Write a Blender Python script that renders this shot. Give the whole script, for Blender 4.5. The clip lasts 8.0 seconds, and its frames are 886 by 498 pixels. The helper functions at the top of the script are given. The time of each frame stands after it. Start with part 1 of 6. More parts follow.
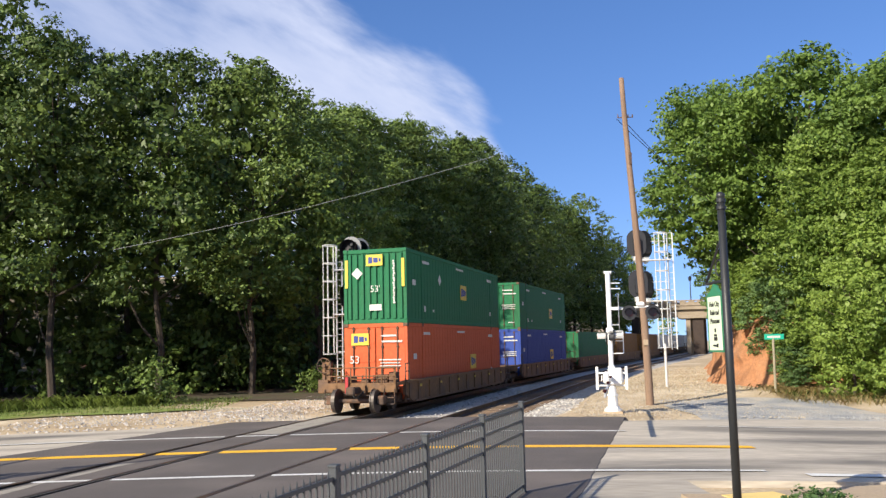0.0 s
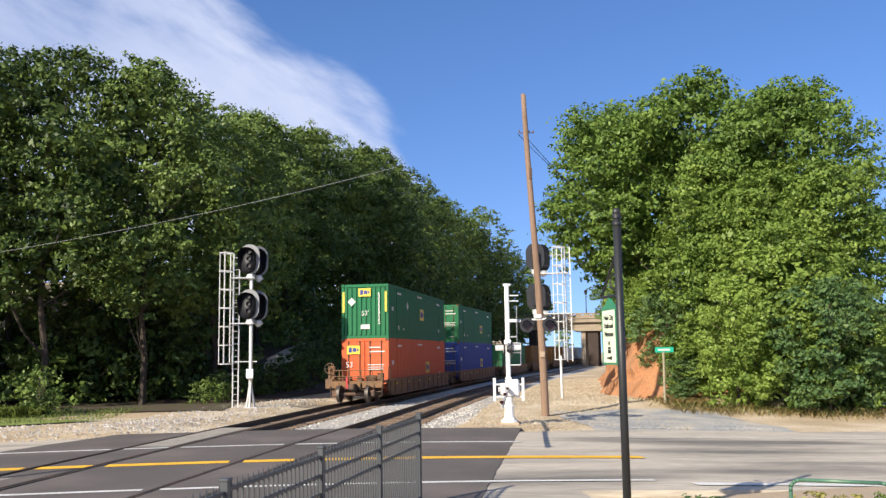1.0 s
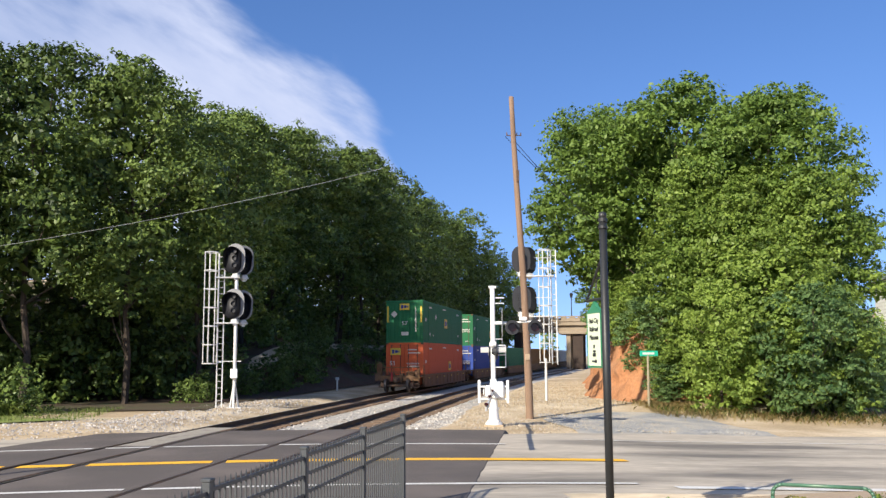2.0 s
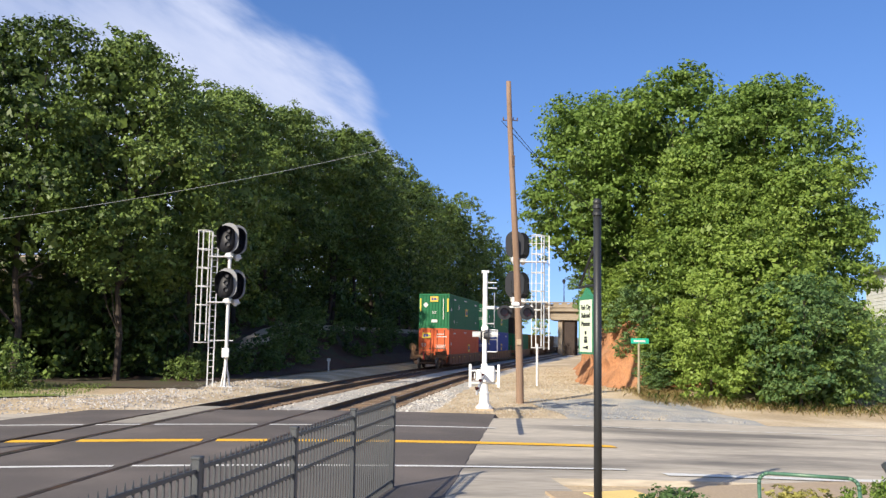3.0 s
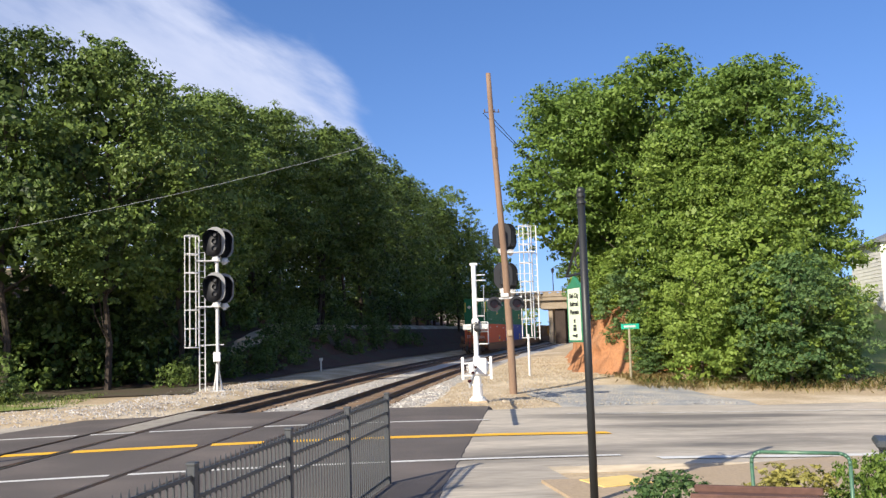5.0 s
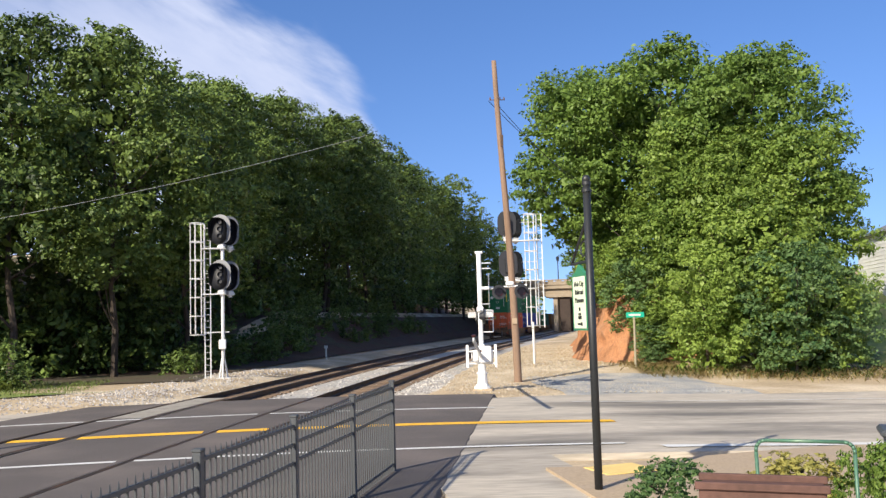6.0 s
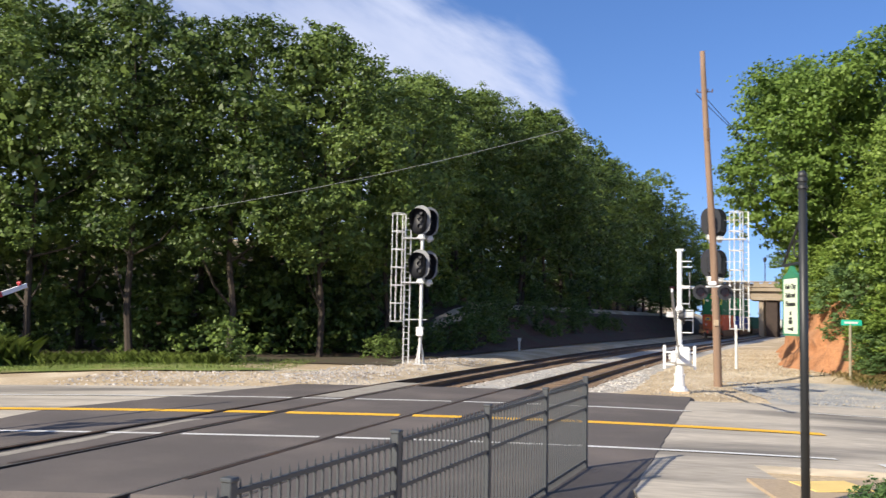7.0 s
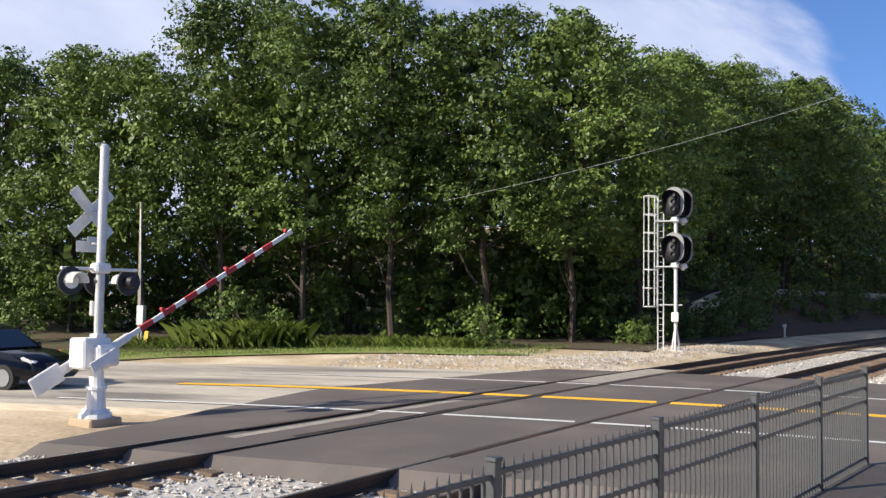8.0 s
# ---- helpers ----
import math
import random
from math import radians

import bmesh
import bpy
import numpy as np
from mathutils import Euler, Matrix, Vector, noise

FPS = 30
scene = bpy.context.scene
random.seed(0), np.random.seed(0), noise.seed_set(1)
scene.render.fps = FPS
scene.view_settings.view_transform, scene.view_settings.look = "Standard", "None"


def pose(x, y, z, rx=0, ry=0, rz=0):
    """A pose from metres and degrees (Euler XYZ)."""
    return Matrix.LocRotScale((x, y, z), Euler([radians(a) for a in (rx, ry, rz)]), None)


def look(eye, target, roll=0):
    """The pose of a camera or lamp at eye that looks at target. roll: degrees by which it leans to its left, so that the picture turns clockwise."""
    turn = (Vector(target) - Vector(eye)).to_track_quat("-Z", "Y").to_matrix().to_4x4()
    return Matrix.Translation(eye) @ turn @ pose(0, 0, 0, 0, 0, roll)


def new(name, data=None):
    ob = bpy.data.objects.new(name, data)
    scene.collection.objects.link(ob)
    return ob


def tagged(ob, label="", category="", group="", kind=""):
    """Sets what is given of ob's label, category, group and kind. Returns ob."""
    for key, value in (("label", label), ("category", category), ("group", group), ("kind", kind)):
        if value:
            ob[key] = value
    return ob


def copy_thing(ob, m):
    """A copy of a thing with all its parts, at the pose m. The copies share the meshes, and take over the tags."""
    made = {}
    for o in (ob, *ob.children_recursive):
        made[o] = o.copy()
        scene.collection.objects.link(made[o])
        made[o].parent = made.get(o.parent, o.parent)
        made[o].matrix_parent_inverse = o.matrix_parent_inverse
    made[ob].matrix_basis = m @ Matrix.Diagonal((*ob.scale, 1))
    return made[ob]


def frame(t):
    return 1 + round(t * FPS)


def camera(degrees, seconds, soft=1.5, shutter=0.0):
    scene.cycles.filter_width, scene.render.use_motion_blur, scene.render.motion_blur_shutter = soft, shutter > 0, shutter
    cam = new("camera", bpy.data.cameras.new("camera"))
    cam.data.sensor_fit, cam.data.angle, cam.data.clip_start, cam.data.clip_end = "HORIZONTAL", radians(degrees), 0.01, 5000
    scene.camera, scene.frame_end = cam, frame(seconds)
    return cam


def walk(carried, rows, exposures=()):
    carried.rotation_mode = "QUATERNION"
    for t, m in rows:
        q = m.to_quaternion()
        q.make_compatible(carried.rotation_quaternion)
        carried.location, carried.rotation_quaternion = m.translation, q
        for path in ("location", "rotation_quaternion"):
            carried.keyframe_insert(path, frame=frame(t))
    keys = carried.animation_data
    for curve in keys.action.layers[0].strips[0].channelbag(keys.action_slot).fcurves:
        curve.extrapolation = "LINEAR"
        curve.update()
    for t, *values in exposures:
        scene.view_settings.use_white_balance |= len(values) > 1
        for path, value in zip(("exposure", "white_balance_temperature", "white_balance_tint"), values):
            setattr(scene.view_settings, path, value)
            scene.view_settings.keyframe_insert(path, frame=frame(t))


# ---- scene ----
cam = camera(53.06, 8.0, soft=1.4, shutter=0.08)
ROWS = [
    (0, -0.003, -0.033, 2.388, -0.47, 6.17, 1.24),
    (0.5, -0.004, -0.004, 2.389, -3.75, 6.49, 0.56),
    (1, 0.005, 0.004, 2.392, -6.93, 6.74, 0.84),
    (1.5, 0.007, 0.009, 2.394, -7.56, 6.96, 0.81),
    (3, 0.009, 0.017, 2.389, -8.41, 5.79, -0.85),
    (3.5, 0.021, 0.011, 2.389, -8.64, 5.16, 0.05),
    (4, 0.028, 0.001, 2.393, -8.85, 5.31, 1.26),
    (5.5, 0.024, -0.016, 2.397, -8.92, 5.40, 1.81),
    (6, 0.024, -0.011, 2.395, -8.64, 4.64, 1.61),
    (6.5, 0.028, -0.017, 2.397, -7.42, 5.01, 0.98),
    (7, -0.005, 0.020, 2.384, 3.77, 4.29, -1.15),
    (7.5, -0.045, 0.010, 2.377, 16.43, 2.54, -1.57),
    (8, -0.048, 0.007, 2.374, 19.82, 3.09, -0.87),
]
walk(cam, [(t, pose(x, y, z, 90 + pitch, roll, yaw)) for t, x, y, z, yaw, pitch, roll in ROWS])

# ---- light: low morning sun from behind on the left ----
SUN_EL, SUN_AZ = 29.0, 225.0          # degrees; azimuth clockwise from +y
world = bpy.data.worlds.new("sky")
scene.world = world
world.use_nodes = True
wn = world.node_tree
wn.nodes.clear()


def wnode(kind, **kw):
    n = wn.nodes.new(kind)
    for k, v in kw.items():
        n.inputs[k].default_value = v
    return n


def wmath(op, a, b=None, clamp=False):
    n = wn.nodes.new("ShaderNodeMath")
    n.operation, n.use_clamp = op, clamp
    for i, v in enumerate((a, b)):
        if v is None:
            continue
        if isinstance(v, (int, float)):
            n.inputs[i].default_value = v
        else:
            wn.links.new(v, n.inputs[i])
    return n.outputs[0]


def wramp(v, lo, hi):
    n = wn.nodes.new("ShaderNodeMapRange")
    n.interpolation_type = "SMOOTHSTEP"
    n.inputs[1].default_value, n.inputs[2].default_value = lo, hi
    wn.links.new(v, n.inputs[0])
    return n.outputs[0]


sky = wn.nodes.new("ShaderNodeTexSky")
sky.sky_type, sky.sun_disc = "NISHITA", False
vec = wn.nodes.new("ShaderNodeVectorMath")
vec.operation = "MULTIPLY_ADD"
vec.inputs[1].default_value, vec.inputs[2].default_value = (1, 1, 0.85), (0, 0, 0.13)
sky.sun_elevation, sky.sun_rotation = radians(SUN_EL), radians(SUN_AZ)
sky.air_density, sky.dust_density, sky.ozone_density = 1.0, 0.05, 2.5
tc = wn.nodes.new("ShaderNodeTexCoord")
wn.links.new(tc.outputs["Generated"], vec.inputs[0])
wn.links.new(vec.outputs[0], sky.inputs["Vector"])
sep = wn.nodes.new("ShaderNodeSeparateXYZ")
wn.links.new(tc.outputs["Generated"], sep.inputs[0])
az = wmath("ARCTAN2", sep.outputs[0], sep.outputs[1])
el = wmath("ARCSINE", sep.outputs[2])


def wnoise(scale, detail, stretch, rough=0.55):
    mp = wn.nodes.new("ShaderNodeMapping")
    mp.inputs["Scale"].default_value = stretch
    turn = wn.nodes.new("ShaderNodeMapping")
    turn.inputs["Rotation"].default_value = (0, radians(-27), 0)
    wn.links.new(tc.outputs["Generated"], turn.inputs[0])
    wn.links.new(turn.outputs[0], mp.inputs[0])
    n = wnode("ShaderNodeTexNoise", Scale=scale, Detail=detail, Roughness=rough)
    wn.links.new(mp.outputs[0], n.inputs["Vector"])
    return n.outputs[0]


big = wnoise(2.6, 5, (1.0, 1.0, 2.0), 0.5)
fine = wnoise(9.0, 6, (0.7, 1.0, 2.4), 0.55)
# a bank of thin cloud whose upper edge falls towards the north-east
edge = wmath("MULTIPLY_ADD", az, -0.53)
edge.node.inputs[2].default_value = 0.335
bank = wmath("MINIMUM", wmath("MULTIPLY", wmath("SUBTRACT", edge, el), 3.4), 0.30)
end = wmath("MULTIPLY", wramp(wmath("ADD", az, wmath("MULTIPLY", wmath("SUBTRACT", big, 0.5), 0.3)), 0.035, 0.15), -0.8)
west = wmath("MULTIPLY", wmath("SUBTRACT", 1.0, wramp(az, -0.66, -0.48)), 0.35)
dens = wmath("ADD", wmath("ADD", bank, wmath("ADD", west, end)), wmath("ADD", wmath("MULTIPLY", wmath("SUBTRACT", big, 0.5), 0.5), wmath("MULTIPLY", wmath("SUBTRACT", fine, 0.5), 0.75)))
thick = wmath("ADD", wmath("MULTIPLY", wramp(az, -0.42, 0.0), 0.3), wmath("MULTIPLY_ADD", fine, 0.7))
thick.node.inputs[1].links[0].from_node.inputs[2].default_value = 0.22
thick = wmath("ADD", thick, west)
cover = wmath("MULTIPLY", wmath("MULTIPLY", wramp(dens, -0.08, 0.3), wramp(el, -0.02, 0.12)), thick)
hsv = wnode("ShaderNodeHueSaturation", Saturation=1.2, Value=1.0)
wn.links.new(sky.outputs[0], hsv.inputs["Color"])
mix = wn.nodes.new("ShaderNodeMix")
mix.data_type = "RGBA"
wn.links.new(wmath("MULTIPLY", cover, 1.0, True), mix.inputs[0])
tint = wn.nodes.new("ShaderNodeMix")
tint.data_type, tint.blend_type = "RGBA", "MULTIPLY"
tint.inputs[0].default_value, tint.inputs[7].default_value = 1, (1.12, 1.0, 1.17, 1)
wn.links.new(hsv.outputs[0], tint.inputs[6])
wn.links.new(tint.outputs[2], mix.inputs[6])
mix.inputs[7].default_value = (4.9, 5.35, 6.9, 1)
bg = wnode("ShaderNodeBackground", Strength=0.1)
wn.links.new(mix.outputs[2], bg.inputs["Color"])
wout = wn.nodes.new("ShaderNodeOutputWorld")
wn.links.new(bg.outputs[0], wout.inputs[0])

sun = new("sun", bpy.data.lights.new("sun", "SUN"))
sun.data.energy, sun.data.angle, sun.data.color = 5.0, radians(0.53), (1.0, 0.90, 0.74)
_a, _e = radians(SUN_AZ), radians(SUN_EL)
SUNWAY = Vector((math.sin(_a) * math.cos(_e), math.cos(_a) * math.cos(_e), math.sin(_e)))
sun.matrix_world = look(SUNWAY * 100, (0, 0, 0))
scene.view_settings.exposure = 0.55

# ---- materials ----
def mat(name, base, rough=0.7, metal=0.0, vary=0.25, grain=40.0, patch=1.5, bump=0.25, second=None, spec=None, trans=0.0, vmul=0.0, islands=0.0, streak=None):
    """A surface with fine grain and larger patches. second: a colour that stains it in patches; vmul: change from piece to piece."""
    m = bpy.data.materials.new(name)
    m.use_nodes = True
    t = m.node_tree
    b = t.nodes["Principled BSDF"]
    b.inputs["Roughness"].default_value, b.inputs["Metallic"].default_value = rough, metal
    if spec is not None:
        b.inputs["Specular IOR Level"].default_value = spec
    co = t.nodes.new("ShaderNodeTexCoord")
    src = co.outputs["Object"]
    if streak:
        mp = t.nodes.new("ShaderNodeMapping")
        mp.inputs["Scale"].default_value = streak
        t.links.new(src, mp.inputs[0])
        src = mp.outputs[0]
    n1, n2 = t.nodes.new("ShaderNodeTexNoise"), t.nodes.new("ShaderNodeTexNoise")
    for n, s, d in ((n1, grain, 6), (n2, patch, 5)):
        n.inputs["Scale"].default_value, n.inputs["Detail"].default_value = s, d
        t.links.new(src, n.inputs["Vector"])
    add = t.nodes.new("ShaderNodeMath")
    add.operation = "ADD"
    t.links.new(n1.outputs[0], add.inputs[0])
    t.links.new(n2.outputs[0], add.inputs[1])
    rng = t.nodes.new("ShaderNodeMapRange")
    rng.inputs[1].default_value, rng.inputs[2].default_value = 0.65, 1.35
    rng.inputs[3].default_value, rng.inputs[4].default_value = 1 - vary, 1 + vary
    t.links.new(add.outputs[0], rng.inputs[0])
    val = rng.outputs[0]
    if vmul:
        oi = t.nodes.new("ShaderNodeObjectInfo")
        r2 = t.nodes.new("ShaderNodeMapRange")
        r2.inputs[3].default_value, r2.inputs[4].default_value = 1 - vmul, 1 + vmul
        t.links.new(oi.outputs["Random"], r2.inputs[0])
        mu = t.nodes.new("ShaderNodeMath")
        mu.operation = "MULTIPLY"
        t.links.new(val, mu.inputs[0])
        t.links.new(r2.outputs[0], mu.inputs[1])
        val = mu.outputs[0]
    if islands:
        gi = t.nodes.new("ShaderNodeNewGeometry")
        r3 = t.nodes.new("ShaderNodeMapRange")
        r3.inputs[3].default_value, r3.inputs[4].default_value = 1 - islands, 1 + islands
        t.links.new(gi.outputs["Random Per Island"], r3.inputs[0])
        m3 = t.nodes.new("ShaderNodeMath")
        m3.operation = "MULTIPLY"
        t.links.new(val, m3.inputs[0])
        t.links.new(r3.outputs[0], m3.inputs[1])
        val = m3.outputs[0]
    col = t.nodes.new("ShaderNodeMix")
    col.data_type = "RGBA"
    col.inputs[6].default_value, col.inputs[7].default_value = (*base, 1), (*(second or base), 1)
    sh = t.nodes.new("ShaderNodeMapRange")
    sh.inputs[1].default_value, sh.inputs[2].default_value = 0.46, 0.66
    t.links.new(n2.outputs[0], sh.inputs[0])
    t.links.new(sh.outputs[0], col.inputs[0])
    mx = t.nodes.new("ShaderNodeMix")
    mx.data_type, mx.blend_type = "RGBA", "MULTIPLY"
    mx.inputs[0].default_value = 1
    t.links.new(col.outputs[2], mx.inputs[6])
    t.links.new(val, mx.inputs[7])
    t.links.new(mx.outputs[2], b.inputs["Base Color"])
    if bump:
        bp = t.nodes.new("ShaderNodeBump")
        bp.inputs["Strength"].default_value, bp.inputs["Distance"].default_value = bump, 0.02
        t.links.new(n1.outputs[0], bp.inputs["Height"])
        t.links.new(bp.outputs[0], b.inputs["Normal"])
    return m


def leaf_mat(name, dark, light, trans=0.35):
    """Leaves that let some sun through, varied from leaf to leaf and from tree to tree."""
    m = bpy.data.materials.new(name)
    m.use_nodes = True
    t = m.node_tree
    b = t.nodes["Principled BSDF"]
    b.inputs["Roughness"].default_value = 0.5
    b.inputs["Specular IOR Level"].default_value = 0.3
    g, oi, co = t.nodes.new("ShaderNodeNewGeometry"), t.nodes.new("ShaderNodeObjectInfo"), t.nodes.new("ShaderNodeTexCoord")
    n = t.nodes.new("ShaderNodeTexNoise")
    n.inputs["Scale"].default_value, n.inputs["Detail"].default_value = 0.5, 3
    t.links.new(co.outputs["Object"], n.inputs["Vector"])
    s = t.nodes.new("ShaderNodeMath")
    s.operation = "MULTIPLY_ADD"
    s.inputs[1].default_value = 0.45
    t.links.new(g.outputs["Random Per Island"], s.inputs[0])
    t.links.new(n.outputs[0], s.inputs[2])
    s2 = t.nodes.new("ShaderNodeMath")
    s2.operation = "MULTIPLY_ADD"
    s2.inputs[1].default_value = 0.35
    t.links.new(oi.outputs["Random"], s2.inputs[0])
    t.links.new(s.outputs[0], s2.inputs[2])
    r = t.nodes.new("ShaderNodeMapRange")
    r.inputs[1].default_value, r.inputs[2].default_value = 0.45, 1.15
    t.links.new(s2.outputs[0], r.inputs[0])
    mx = t.nodes.new("ShaderNodeMix")
    mx.data_type = "RGBA"
    mx.inputs[6].default_value, mx.inputs[7].default_value = (*dark, 1), (*light, 1)
    t.links.new(r.outputs[0], mx.inputs[0])
    t.links.new(mx.outputs[2], b.inputs["Base Color"])
    tr = t.nodes.new("ShaderNodeBsdfTranslucent")
    t.links.new(mx.outputs[2], tr.inputs["Color"])
    ms = t.nodes.new("ShaderNodeMixShader")
    ms.inputs[0].default_value = trans
    t.links.new(b.outputs[0], ms.inputs[1])
    t.links.new(tr.outputs[0], ms.inputs[2])
    t.links.new(ms.outputs[0], t.nodes["Material Output"].inputs[0])
    return m


